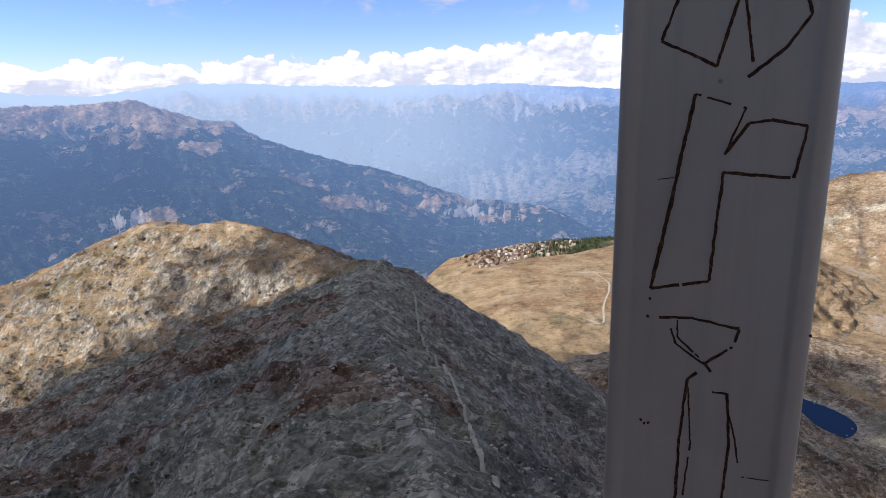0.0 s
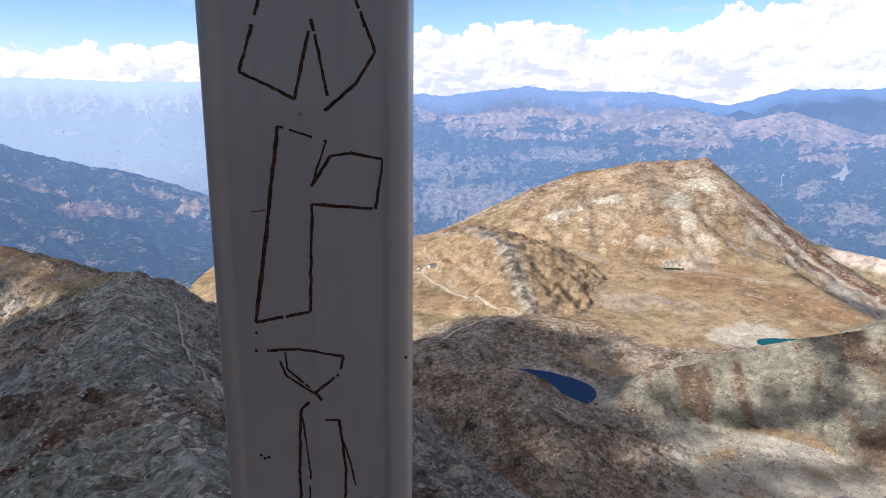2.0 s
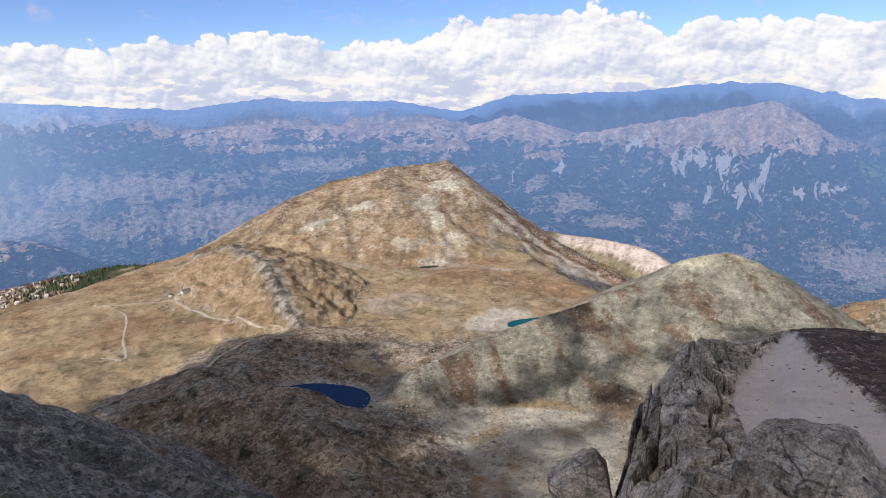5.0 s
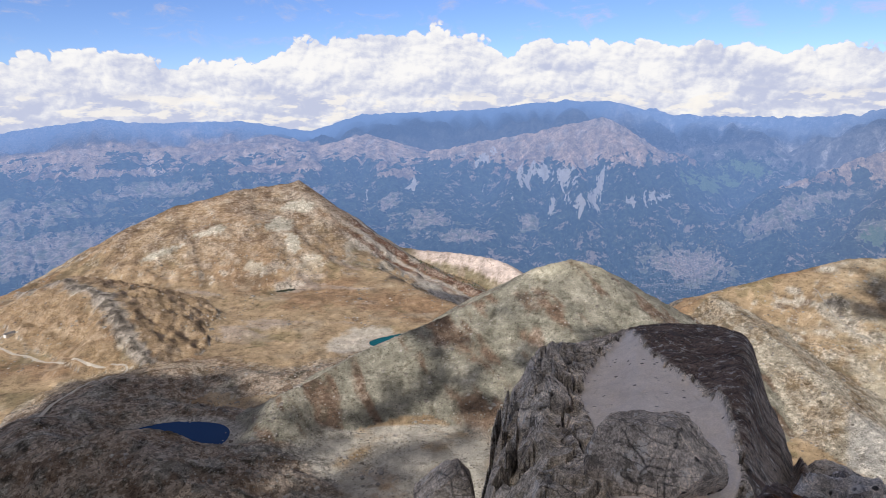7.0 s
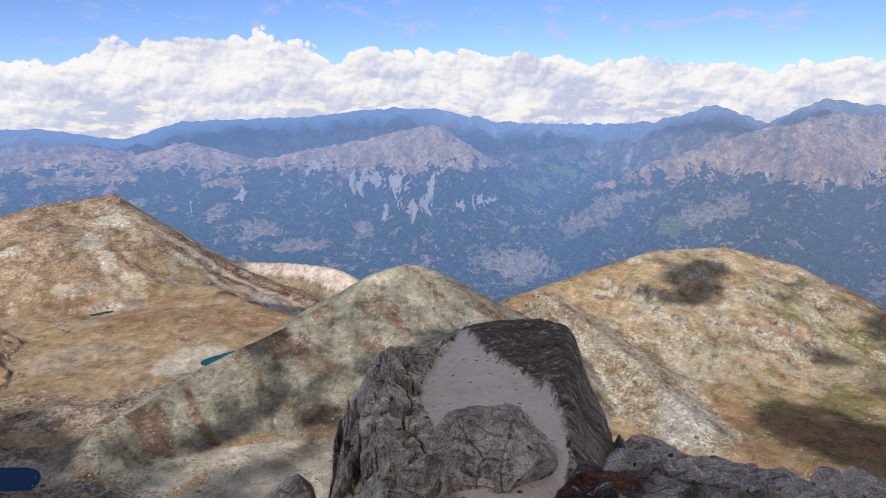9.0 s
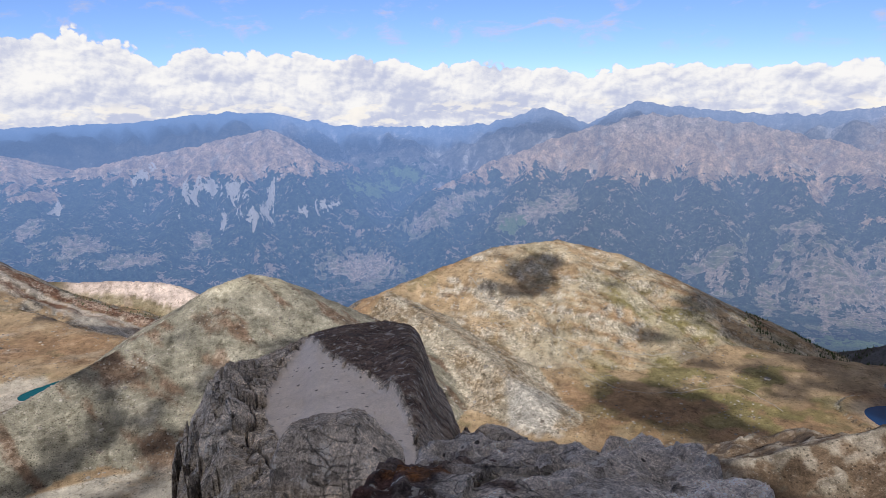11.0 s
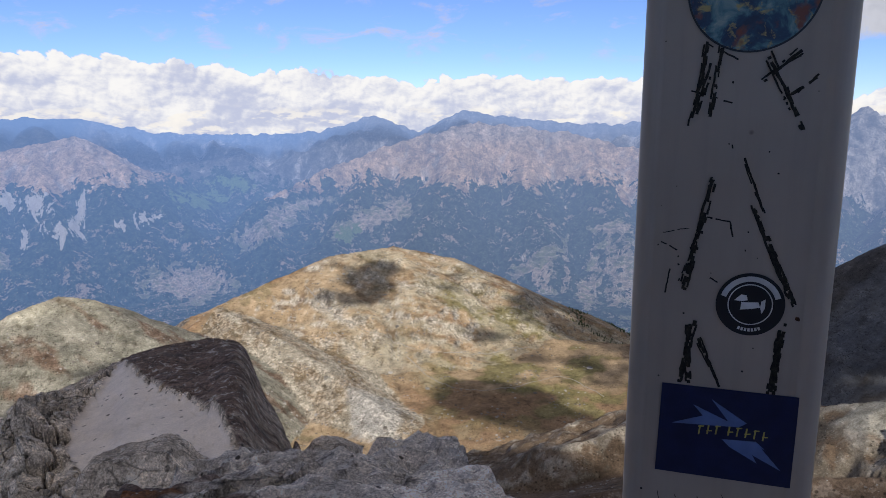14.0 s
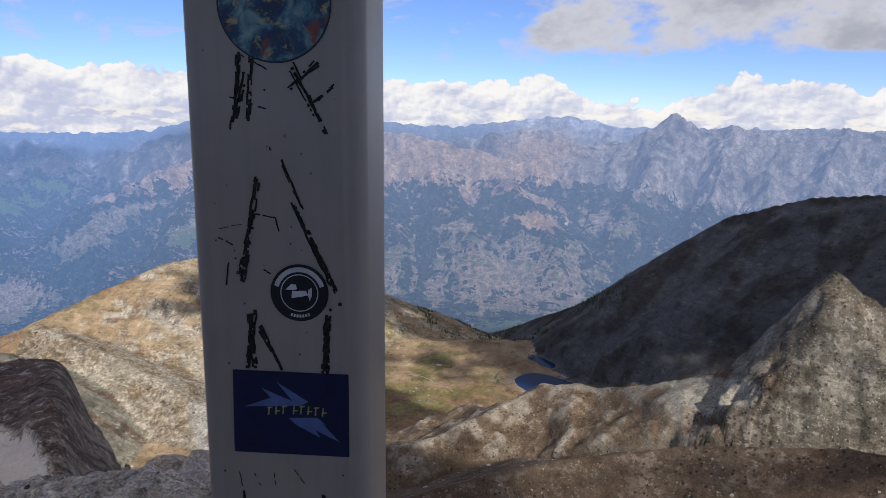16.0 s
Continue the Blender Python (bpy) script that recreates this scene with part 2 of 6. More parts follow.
def backdrop_material():
    """Far ranges: forest, meadow and cliff; distance haze painted into colour and blue emission."""
    m = Nodes("hazed_slopes")
    p = m.pos()
    part_xyz = m.add("SeparateXYZ")
    m.link(p, part_xyz.inputs[0])
    px_, py_, pz_ = part_xyz.outputs
    turn = m.math("MULTIPLY", m.math("ARCTAN2", px_, py_), 3500.0)
    blot = m.noise(p, 0.011, 9, 0.70)
    grain = m.noise(p, 0.035, 8, 0.74)
    fine = m.noise(p, 0.13, 6, 0.75)
    # rills and tracks down the fall line
    sway = m.math("MULTIPLY", m.noise(p, 0.0045, 3, 0.5), 130.0)
    rill = m.noise(m.xyz(m.math("ADD", turn, sway), m.math("MULTIPLY", pz_, 0.22), 0.0), 0.024, 7, 0.66, 0.0)

    def field(name):
        n = m.add("Attribute")
        n.attribute_name = name
        return n.outputs["Fac"]

    tint = m.tint()
    rag = m.math("ADD", m.math("MULTIPLY", m.math("SUBTRACT", blot, 0.5), 7.5), m.math("MULTIPLY", m.math("SUBTRACT", grain, 0.5), 3.6))
    rag = m.math("ADD", rag, m.math("MULTIPLY", m.math("SUBTRACT", rill, 0.5), 3.4))
    # forest below, with clearings
    c = m.mix(m.band(grain, 0.40, 0.62), (0.012, 0.028, 0.022), (0.055, 0.080, 0.050))
    c = m.mix(1.0, c, m.ramp(fine, [(0.36, 0.40), (0.5, 1.0), (0.64, 1.9)]), "MULTIPLY")
    clear_ = m.band(m.math("ADD", m.math("ADD", blot, m.math("MULTIPLY", m.math("SUBTRACT", fine, 0.5), 0.5)), m.math("MULTIPLY", m.math("SUBTRACT", grain, 0.5), 0.6)), 0.585, 0.61)
    c = m.mix(m.math("MULTIPLY", clear_, 0.85), c, (0.40, 0.31, 0.245))
    # terraced fields and scattered roofs
    ground_ = m.mix(m.band(fine, 0.36, 0.64), (0.26, 0.205, 0.165), (0.62, 0.49, 0.40))
    ground_ = m.mix(m.band(blot, 0.50, 0.60), ground_, m.mix(m.band(fine, 0.4, 0.6), (0.13, 0.15, 0.075), (0.27, 0.255, 0.15)))
    hedge = m.band(m.math("ADD", grain, m.math("MULTIPLY", m.math("SUBTRACT", fine, 0.5), 0.5)), 0.50, 0.53)
    ground_ = m.mix(m.math("MULTIPLY", hedge, 0.62), ground_, (0.05, 0.065, 0.04))
    step = m.math("SINE", m.math("ADD", m.math("MULTIPLY", pz_, 0.30), m.math("MULTIPLY", blot, 26.0)))
    lane = m.math("MULTIPLY", m.band(step, 0.90, 0.97), m.band(grain, 0.46, 0.52))
    ground_ = m.mix(m.math("MULTIPLY", lane, 0.8), ground_, (0.58, 0.50, 0.42))
    c = m.mix(m.band(m.math("ADD", field("fields"), rag), -0.05, 0.05), c, ground_)
    # alps over the tree line, worn to scree in the rills
    alp = m.mix(1.0, tint, m.ramp(grain, [(0.32, 0.52), (0.5, 1.0), (0.68, 1.5)]), "MULTIPLY")
    alp = m.mix(1.0, alp, m.ramp(rill, [(0.34, 0.66), (0.5, 1.0), (0.66, 1.35)]), "MULTIPLY")
    alp = m.mix(1.0, alp, m.ramp(fine, [(0.36, 0.62), (0.5, 1.0), (0.64, 1.42)]), "MULTIPLY")
    alp = m.mix(m.math("MULTIPLY", m.band(blot, 0.50, 0.54), 0.55), alp, m.mix(1.0, alp, (0.45, 0.46, 0.47), "MULTIPLY"))
    c = m.mix(m.band(m.math("ADD", field("alps"), m.math("MULTIPLY", rag, 0.95)), -0.05, 0.05), c, alp)
    # pale limestone slides
    slide = m.math("ADD", field("slides"), m.math("ADD", m.math("MULTIPLY", m.math("SUBTRACT", rill, 0.5), 9.5), m.math("MULTIPLY", m.math("SUBTRACT", grain, 0.5), 4.0)))
    c = m.mix(m.math("MULTIPLY", m.band(slide, -0.06, 0.06), 0.92), c, m.mix(m.band(fine, 0.35, 0.65), (0.50, 0.45, 0.41), (0.74, 0.69, 0.64)))
    c = m.mix(m.band(m.math("ADD", field("green"), rag), -0.1, 0.1), c, m.mix(m.band(fine, 0.4, 0.6), (0.08, 0.14, 0.05), (0.18, 0.24, 0.09)))
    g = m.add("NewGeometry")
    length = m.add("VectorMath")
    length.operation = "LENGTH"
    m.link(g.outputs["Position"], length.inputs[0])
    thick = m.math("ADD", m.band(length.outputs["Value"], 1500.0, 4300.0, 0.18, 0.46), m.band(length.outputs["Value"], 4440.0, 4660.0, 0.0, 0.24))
    # the painted haze is thickest over the broad valley
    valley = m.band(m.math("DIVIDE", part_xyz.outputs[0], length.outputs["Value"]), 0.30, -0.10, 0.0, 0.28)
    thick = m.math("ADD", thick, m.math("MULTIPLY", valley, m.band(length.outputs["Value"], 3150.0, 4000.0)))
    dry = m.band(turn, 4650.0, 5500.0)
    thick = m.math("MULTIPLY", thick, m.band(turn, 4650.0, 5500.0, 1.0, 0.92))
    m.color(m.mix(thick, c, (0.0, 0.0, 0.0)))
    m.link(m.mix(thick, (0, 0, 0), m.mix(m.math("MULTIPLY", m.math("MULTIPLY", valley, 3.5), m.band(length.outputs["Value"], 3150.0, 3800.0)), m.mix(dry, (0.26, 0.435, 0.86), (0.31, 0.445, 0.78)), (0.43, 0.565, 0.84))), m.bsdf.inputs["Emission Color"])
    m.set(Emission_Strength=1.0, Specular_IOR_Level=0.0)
    m.bump(m.math("ADD", m.math("ADD", grain, m.math("MULTIPLY", rill, 0.6)), m.math("MULTIPLY", fine, 0.36)), 56.0, 1.0)
    return m.mat


def rock_material(k=1.0, dark=0.65, pale=0.55):
    """Grey gneiss with fractured faces, smooth bare slabs and lichen; k makes the grain finer; dark, pale: how thick the lichens grow."""
    m = Nodes("lichened_rock")
    p = m.pos((k, k, k))
    big = m.noise(p, 0.35, 6, 0.62, 0.6)
    mid = m.noise(p, 2.2, 8, 0.72)
    fine = m.noise(p, 14.0, 6, 0.75)
    bare = m.add("Attribute")
    bare.attribute_name = "bare"
    worn = m.math("SUBTRACT", 1.0, bare.outputs["Fac"])
    warp = m.add("TexNoise", Scale=0.8, Detail=5.0, Roughness=0.65)
    m.link(p, warp.inputs["Vector"])
    bent = m.add("VectorMath")
    bent.operation = "MULTIPLY_ADD"
    m.link(warp.outputs["Color"], bent.inputs[0])
    bent.inputs[1].default_value = (0.38, 0.38, 0.38)
    m.link(p, bent.inputs[2])
    stretch = m.add("Mapping")
    stretch.inputs["Scale"].default_value, stretch.inputs["Rotation"].default_value = (1, 0.55, 1.4), (0.3, 0.4, 0.5)
    m.link(bent.outputs[0], stretch.inputs["Vector"])
    crack = m.voronoi(stretch.outputs["Vector"], 1.5, "DISTANCE_TO_EDGE")
    facet = m.add("SeparateColor")
    m.link(m.voronoi(stretch.outputs["Vector"], 1.5, "F1", "Color"), facet.inputs[0])
    chip = m.add("SeparateColor")
    m.link(m.voronoi(stretch.outputs["Vector"], 5.5, "F1", "Color"), chip.inputs[0])
    tint = m.tint()
    c = m.mix(m.math("ADD", m.math("MULTIPLY", worn, 0.7), 0.3), tint, m.ramp(big, [(0.3, 0.68), (0.5, 1.0), (0.7, 1.28)]), "MULTIPLY")
    c = m.mix(m.math("ADD", m.math("MULTIPLY", worn, 0.75), 0.15), c, m.ramp(mid, [(0.36, 0.50), (0.5, 1.05), (0.64, 1.55)]), "MULTIPLY")
    c = m.mix(m.math("ADD", m.math("MULTIPLY", worn, 0.7), 0.25), c, m.ramp(fine, [(0.34, 0.42), (0.5, 1.05), (0.66, 1.75)]), "MULTIPLY")
    c = m.mix(worn, c, m.mix(1.0, c, m.ramp(facet.outputs[0], [(0.0, 0.86), (1.0, 1.12)]), "MULTIPLY"))
    c = m.mix(worn, c, m.mix(1.0, c, m.ramp(chip.outputs[0], [(0.0, 0.82), (1.0, 1.16)]), "MULTIPLY"))
    # crusts of dark and of pale lichen
    crust = m.noise(p, 1.1, 9, 0.76)
    c = m.mix(m.math("MULTIPLY", m.band(crust, 0.545, 0.575), m.math("ADD", m.math("MULTIPLY", worn, dark), 0.05)), c, (0.07, 0.062, 0.055))
    c = m.mix(m.math("MULTIPLY", m.band(m.noise(p, 1.7, 9, 0.78), 0.565, 0.60), m.math("MULTIPLY", worn, pale)), c, (0.74, 0.70, 0.64))
    spots = m.voronoi(p, 1.9)
    c = m.mix(m.math("MULTIPLY", m.ramp(spots, [(0.13, 1.0), (0.20, 0.0)]), m.ramp(big, [(0.45, 0.0), (0.55, 0.9)])), c, (0.035, 0.03, 0.027))
    rift = m.voronoi(bent.outputs[0], 0.45, "DISTANCE_TO_EDGE")
    broken = m.math("MULTIPLY", worn, m.ramp(m.noise(p, 0.5, 5), [(0.42, 0.1), (0.56, 1.0)]))
    for edge, wide in ((crack, 0.014), (rift, 0.024)):
        line = m.math("MULTIPLY", m.ramp(edge, [(0.0, 0.75), (wide, 0.0)]), broken)
        c = m.mix(line, c, (0.025, 0.023, 0.021))
    m.color(c)
    h = m.math("ADD", m.math("MULTIPLY", mid, 0.8), m.math("MULTIPLY", fine, 0.22))
    h = m.math("ADD", h, m.math("MULTIPLY", broken, m.ramp(crack, [(0.0, 0.0), (0.05, 0.25)])))
    h = m.math("ADD", h, m.math("MULTIPLY", worn, m.math("ADD", m.math("MULTIPLY", facet.outputs[1], 0.16), m.math("MULTIPLY", chip.outputs[1], 0.07))))
    m.bump(m.math("MULTIPLY", h, m.math("ADD", m.math("MULTIPLY", worn, 0.8), 0.2)), 0.24 / k, 1.0)
    return m.mat


def water_material(name, deep):
    m = Nodes(name)
    m.color(deep).set(Roughness=0.12, Specular_IOR_Level=0.03)
    m.bump(m.noise(m.pos(), 0.6, 3), 0.05, 0.2)
    return m.mat


def cloud_material():
    """A drifting cumulus, dense within and fraying at its rim."""
    m = Nodes("cumulus")
    m.color((0.92, 0.92, 0.93)).set(Roughness=1.0, Specular_IOR_Level=0.0)
    p = m.pos()
    n = m.math("ADD", m.math("MULTIPLY", m.noise(p, 0.008, 4, 0.5), 1.15), m.math("MULTIPLY", m.noise(p, 0.035, 3, 0.55), 0.25))
    m.link(m.band(m.math("ADD", m.tint(), m.math("MULTIPLY", m.math("SUBTRACT", n, 0.70), 1.9)), 0.12, 0.46, 0.0, 0.93), m.bsdf.inputs["Alpha"])
    return m.mat


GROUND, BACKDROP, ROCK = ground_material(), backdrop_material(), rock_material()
LEDGE = rock_material(4.5, 0.35, 0.9)
CLOUD = cloud_material()
LAKE_BLUE = water_material("lake_water", (0.008, 0.035, 0.110))
LAKE_POND = water_material("pond_water", (0.02, 0.034, 0.02))
LAKE_TEAL = water_material("glacial_water", (0.01, 0.085, 0.10))


def post_material():
    """White enamel gone grey, with grime, fine scuffs and rust pricks."""
    m = Nodes("worn_white_paint")
    p = m.pos(local=True)
    grime = m.noise(p, 7.0, 6, 0.6)
    runs = m.noise(m.pos((60, 60, 3), local=True), 1.0, 4, 0.6)
    fine = m.noise(p, 160.0, 4, 0.6)
    c = m.mix(m.ramp(grime, [(0.35, 0.0), (0.7, 0.5)]), (0.42, 0.355, 0.295), (0.31, 0.255, 0.21))
    c = m.mix(m.ramp(runs, [(0.5, 0.0), (0.75, 0.35)]), c, (0.28, 0.245, 0.205))
    pricks = m.voronoi(p, 34.0)
    keep = m.noise(p, 21.0, 2)
    c = m.mix(m.math("MULTIPLY", m.ramp(pricks, [(0.06, 1.0), (0.1, 0.0)]), m.ramp(keep, [(0.6, 0.0), (0.68, 0.8)])), c, (0.06, 0.04, 0.03))
    m.color(c)
    m.set(Roughness=0.42, Specular_IOR_Level=0.45)
    m.bump(m.math("ADD", m.math("MULTIPLY", fine, 0.3), grime), 0.0015, 0.5)
    return m.mat


def rust_material():
    m = Nodes("rusted_scratch")
    n = m.noise(m.pos(local=True), 220.0, 5, 0.7)
    m.color(m.ramp(n, [(0.35, (0.020, 0.011, 0.008)), (0.55, (0.075, 0.030, 0.013)), (0.75, (0.18, 0.085, 0.04))]))
    return m.set(Roughness=0.85).mat


def marker_material():
    m = Nodes("black_marker")
    n = m.noise(m.pos(local=True), 300.0, 4, 0.7)
    m.color(m.ramp(n, [(0.4, (0.012, 0.011, 0.010)), (0.75, (0.05, 0.044, 0.032))]))
    return m.set(Roughness=0.6).mat


def plain(name, c, rough=0.5):
    m = Nodes(name)
    n = m.noise(m.pos(local=True), 60.0, 4)
    m.color(m.mix(1.0, c, m.ramp(n, [(0.3, 0.8), (0.7, 1.15)]), "MULTIPLY"))
    return m.set(Roughness=rough, Specular_IOR_Level=0.4).mat


def planet_material():
    """A printed picture of blue water with torn teal, cream and russet patches."""
    m = Nodes("painted_disc")
    p = m.pos(local=True)
    a = m.noise(p, 42.0, 5, 0.6, 0.8)
    b = m.noise(p, 75.0, 5, 0.65, 0.4)
    c = m.ramp(a, [(0.40, (0.008, 0.022, 0.06)), (0.50, (0.012, 0.05, 0.11)), (0.58, (0.09, 0.22, 0.25)), (0.70, (0.35, 0.42, 0.38))])
    c = m.mix(m.ramp(b, [(0.55, 0.0), (0.62, 1.0)]), c, (0.42, 0.33, 0.12))
    c = m.mix(m.ramp(m.noise(p, 33.0, 4), [(0.58, 0.0), (0.64, 1.0)]), c, (0.20, 0.05, 0.025))
    return m.color(c).set(Roughness=0.35, Specular_IOR_Level=0.5).mat


POST, RUST, MARKER, PLANET = post_material(), rust_material(), marker_material(), planet_material()
NAVY, INK, CHALK = plain("navy_vinyl", (0.008, 0.014, 0.06), 0.3), plain("black_vinyl", (0.012, 0.012, 0.016), 0.35), plain("white_print", (0.6, 0.6, 0.6))
STEEL_BLUE, YELLOW = plain("steel_blue_print", (0.10, 0.16, 0.36)), plain("yellow_print", (0.42, 0.38, 0.10))

# ---- relief ----
def lattice(ix, iy, seed):
    h = (ix * 374761393 + iy * 668265263 + seed * 1442695041).astype(np.uint32)
    h = (h ^ (h >> np.uint32(13))) * np.uint32(1274126177)
    return (h ^ (h >> np.uint32(16))).astype(np.float32) * np.float32(2 * math.pi / 4294967296.0)


def grain2(x, y, seed=0):
    """Gradient noise in about -1..1."""
    fx, fy = np.floor(x), np.floor(y)
    ix, iy = fx.astype(np.int64), fy.astype(np.int64)
    u, v = (x - fx).astype(np.float32), (y - fy).astype(np.float32)
    su, sv = u * u * u * (u * (u * 6 - 15) + 10), v * v * v * (v * (v * 6 - 15) + 10)

    def corner(dx, dy):
        g = lattice(ix + dx, iy + dy, seed)
        return np.cos(g) * (u - dx) + np.sin(g) * (v - dy)

    lo = corner(0, 0) * (1 - su) + corner(1, 0) * su
    hi = corner(0, 1) * (1 - su) + corner(1, 1) * su
    return (lo * (1 - sv) + hi * sv) * 1.5


def fbm(x, y, wave, octaves, seed=0, ridged=False, gain=0.5):
    total, amp, norm = 0.0, 1.0, 0.0
    for k in range(octaves):
        n = grain2(x / wave + 17.3 * k, y / wave - 9.1 * k, seed + k)
        total = total + amp * ((1 - 2 * np.abs(n)) if ridged else n)
        norm += amp
        amp *= gain
        wave /= 2.03
    return total / norm


def smooth(x, lo, hi):
    t = np.clip((x - lo) / (hi - lo), 0, 1)
    return t * t * (3 - 2 * t)


def at(az, el, r):
    """A place by bearing, angle above the horizon, and ground distance from the summit."""
    b = radians(az)
    return r * math.sin(b), r * math.cos(b), r * math.tan(radians(el))


def ridge(x, y, nodes, left, right):
    """Height of a mountain with this crest; the flanks fall by left and right (of the way along the crest), and the distance to the crest."""
    z, near = np.full(x.shape, -1e5, np.float32), np.full(x.shape, 1e5, np.float32)
    pts = [at(*n) for n in nodes]
    for (x0, y0, z0), (x1, y1, z1) in zip(pts, pts[1:]):
        dx, dy = x1 - x0, y1 - y0
        n2 = dx * dx + dy * dy
        t = np.clip(((x - x0) * dx + (y - y0) * dy) / n2, 0, 1)
        px, py = x - x0 - t * dx, y - y0 - t * dy
        d = np.sqrt(px * px + py * py) + 1e-3
        side = (dx * py - dy * px) / (d * math.sqrt(n2))
        fall = left * (1 + side) / 2 + right * (1 - side) / 2
        z = np.maximum(z, z0 + t * (z1 - z0) - fall * d)
        near = np.minimum(near, d)
    return z, near


# crests: (bearing, angle, distance), left flank, right flank, roughness
NEAR_RIDGE = [(-1.0, -46.0, 40), (-2.5, -34.4, 110), (-4.2, -31.0, 140), (-6.1, -26.4, 195), (-6.5, -23.7, 240), (-8.0, -18.9, 360), (-8.0, -16.6, 450), (-6.6, -15.7, 520)]
NEAR_SHOULDER = [(-6.6, -15.7, 520), (-3.2, -17.9, 500), (-0.3, -21.3, 470), (1.8, -22.4, 455), (6.2, -24.5, 435), (7.5, -25.5, 430), (12.3, -27.5, 415), (15.4, -29.3, 400), (20, -32, 370), (23, -33.6, 350), (29, -38, 320)]
HUT_RIDGE = [(-6.6, -15.7, 520), (-9.5, -15.3, 580), (-12.3, -14.5, 640), (-14.1, -13.1, 690), (-16.3, -12.0, 740), (-19.4, -11.2, 790),
             (-22.0, -11.4, 830), (-24.1, -10.8, 860), (-25.7, -10.9, 880), (-28.7, -11.9, 900), (-31.9, -13.1, 920), (-35.7, -14.1, 940), (-50, -17, 950)]
BROWN_PEAK = [(0, -17.0, 1330), (4.4, -16.3, 1380), (9.7, -16.0, 1430), (15.4, -14.4, 1560), (18.8, -12.7, 1650), (22.7, -11.2, 1720), (26.1, -9.1, 1790), (29.5, -7.7, 1840), (34.0, -6.8, 1870)]
BROWN_SUMMIT = [(34.0, -6.8, 1870), (35.1, -6.6, 1880), (39.2, -6.2, 1900)]
BROWN_EAST = [(39.2, -6.2, 1900), (42.0, -8.5, 1860), (45.7, -11.1, 1800), (48.9, -13.1, 1750), (52.4, -14.8, 1700), (55.3, -16.0, 1660), (60, -20, 1600)]
CRAG = [(18.5, -13.2, 1600), (21.5, -12.6, 1450), (23.7, -13.9, 1300), (25.0, -16.7, 1150), (26.7, -20.2, 1030)]
PEAK_SPUR = [(38.6, -9.5, 1880), (37.5, -11.0, 1750), (34.5, -14.6, 1520)]
PEAK_SPUR_R = [(43.0, -12.0, 1800), (44.5, -14.5, 1600), (45.5, -17.5, 1400)]
VILLAGE_HILL = [(-2, -16.2, 1950), (3.2, -14.9, 2050), (9.1, -13.8, 2000), (12.8, -13.5, 1880), (16.4, -13.6, 1740)]
WHITE_CLIFF = [(44, -11.0, 2150), (46.6, -11.7, 2150), (48.8, -12.1, 2150), (52.2, -12.4, 2120), (55.0, -12.8, 2080), (56.6, -13.3, 2050), (58.4, -14.4, 2000), (61, -17.5, 1950)]
LAKE_HILL = [(10.5, -25.2, 800), (13.8, -23.4, 860), (19.8, -22.2, 900), (22.9, -20.6, 960), (26.9, -20.2, 990), (30.5, -20.5, 1000), (37.0, -21.9, 940), (42.3, -21.2, 980)]
LAKE_KNOLL = [(14.2, -24.0, 790), (20.3, -22.6, 780), (23.5, -23.8, 730), (26.5, -27.0, 650), (29.0, -29.4, 610)]
SCREE_RIDGE = [(30.5, -27.0, 745), (33.0, -25.2, 760), (35.9, -23.5, 800), (38.8, -22.7, 830), (44.4, -20.3, 890), (47.9, -19.0, 920), (51.4, -17.7, 950), (56.3, -15.3, 985),
               (59.2, -13.6, 1000), (62.0, -12.8, 1005), (64.4, -13.4, 1005), (67.7, -15.8, 1000), (69.6, -17.4, 1000), (72, -20.5, 1000), (75, -24, 980)]
MEADOW_PEAK = [(66, -20.0, 1150), (69.6, -17.2, 1180), (73.5, -14.8, 1250), (77.8, -13.1, 1320), (82.7, -11.3, 1380), (88.0, -10.6, 1420), (93.3, -11.7, 1440),
               (97.6, -13.9, 1460), (101.4, -16.0, 1480), (104.6, -17.1, 1500), (107.7, -18.0, 1530), (112, -19.5, 1560)]
MEADOW_SPUR = [(73.5, -15.0, 1240), (75.8, -16.4, 1150), (79.6, -18.8, 1050), (83.5, -21.7, 950), (87.1, -24.2, 870)]
DARK_RIDGE = [(106.0, -18.6, 1600), (107.5, -18.0, 1620), (109.5, -17.7, 1620), (111.9, -16.9, 1580), (116.2, -15.2, 1500), (121.1, -13.1, 1420), (124.5, -10.1, 1360), (128.1, -7.2, 1310),
              (133.7, -5.4, 1260), (138.2, -4.9, 1220), (150, -4.5, 1150), (170, -6, 1000)]
LIT_CREST = [(103.6, -26.6, 470), (108.2, -24.8, 500), (111.1, -23.5, 520), (114.6, -21.9, 530), (118.9, -21.7, 515), (122.2, -21.4, 500), (127.4, -19.8, 485), (130.7, -18.6, 475)]
HORN = [(129.6, -19.6, 470), (131.1, -18.0, 472), (132.8, -15.7, 472), (133.9, -14.9, 474), (134.6, -12.4, 476), (135.7, -10.9, 480), (137.2, -11.8, 480), (139.1, -13.0, 480), (145, -16.5, 470)]
BENCH = [(101, -31.0, 340), (115, -27.5, 350), (127, -25.0, 345), (138, -23.0, 330), (150, -22.0, 300)]

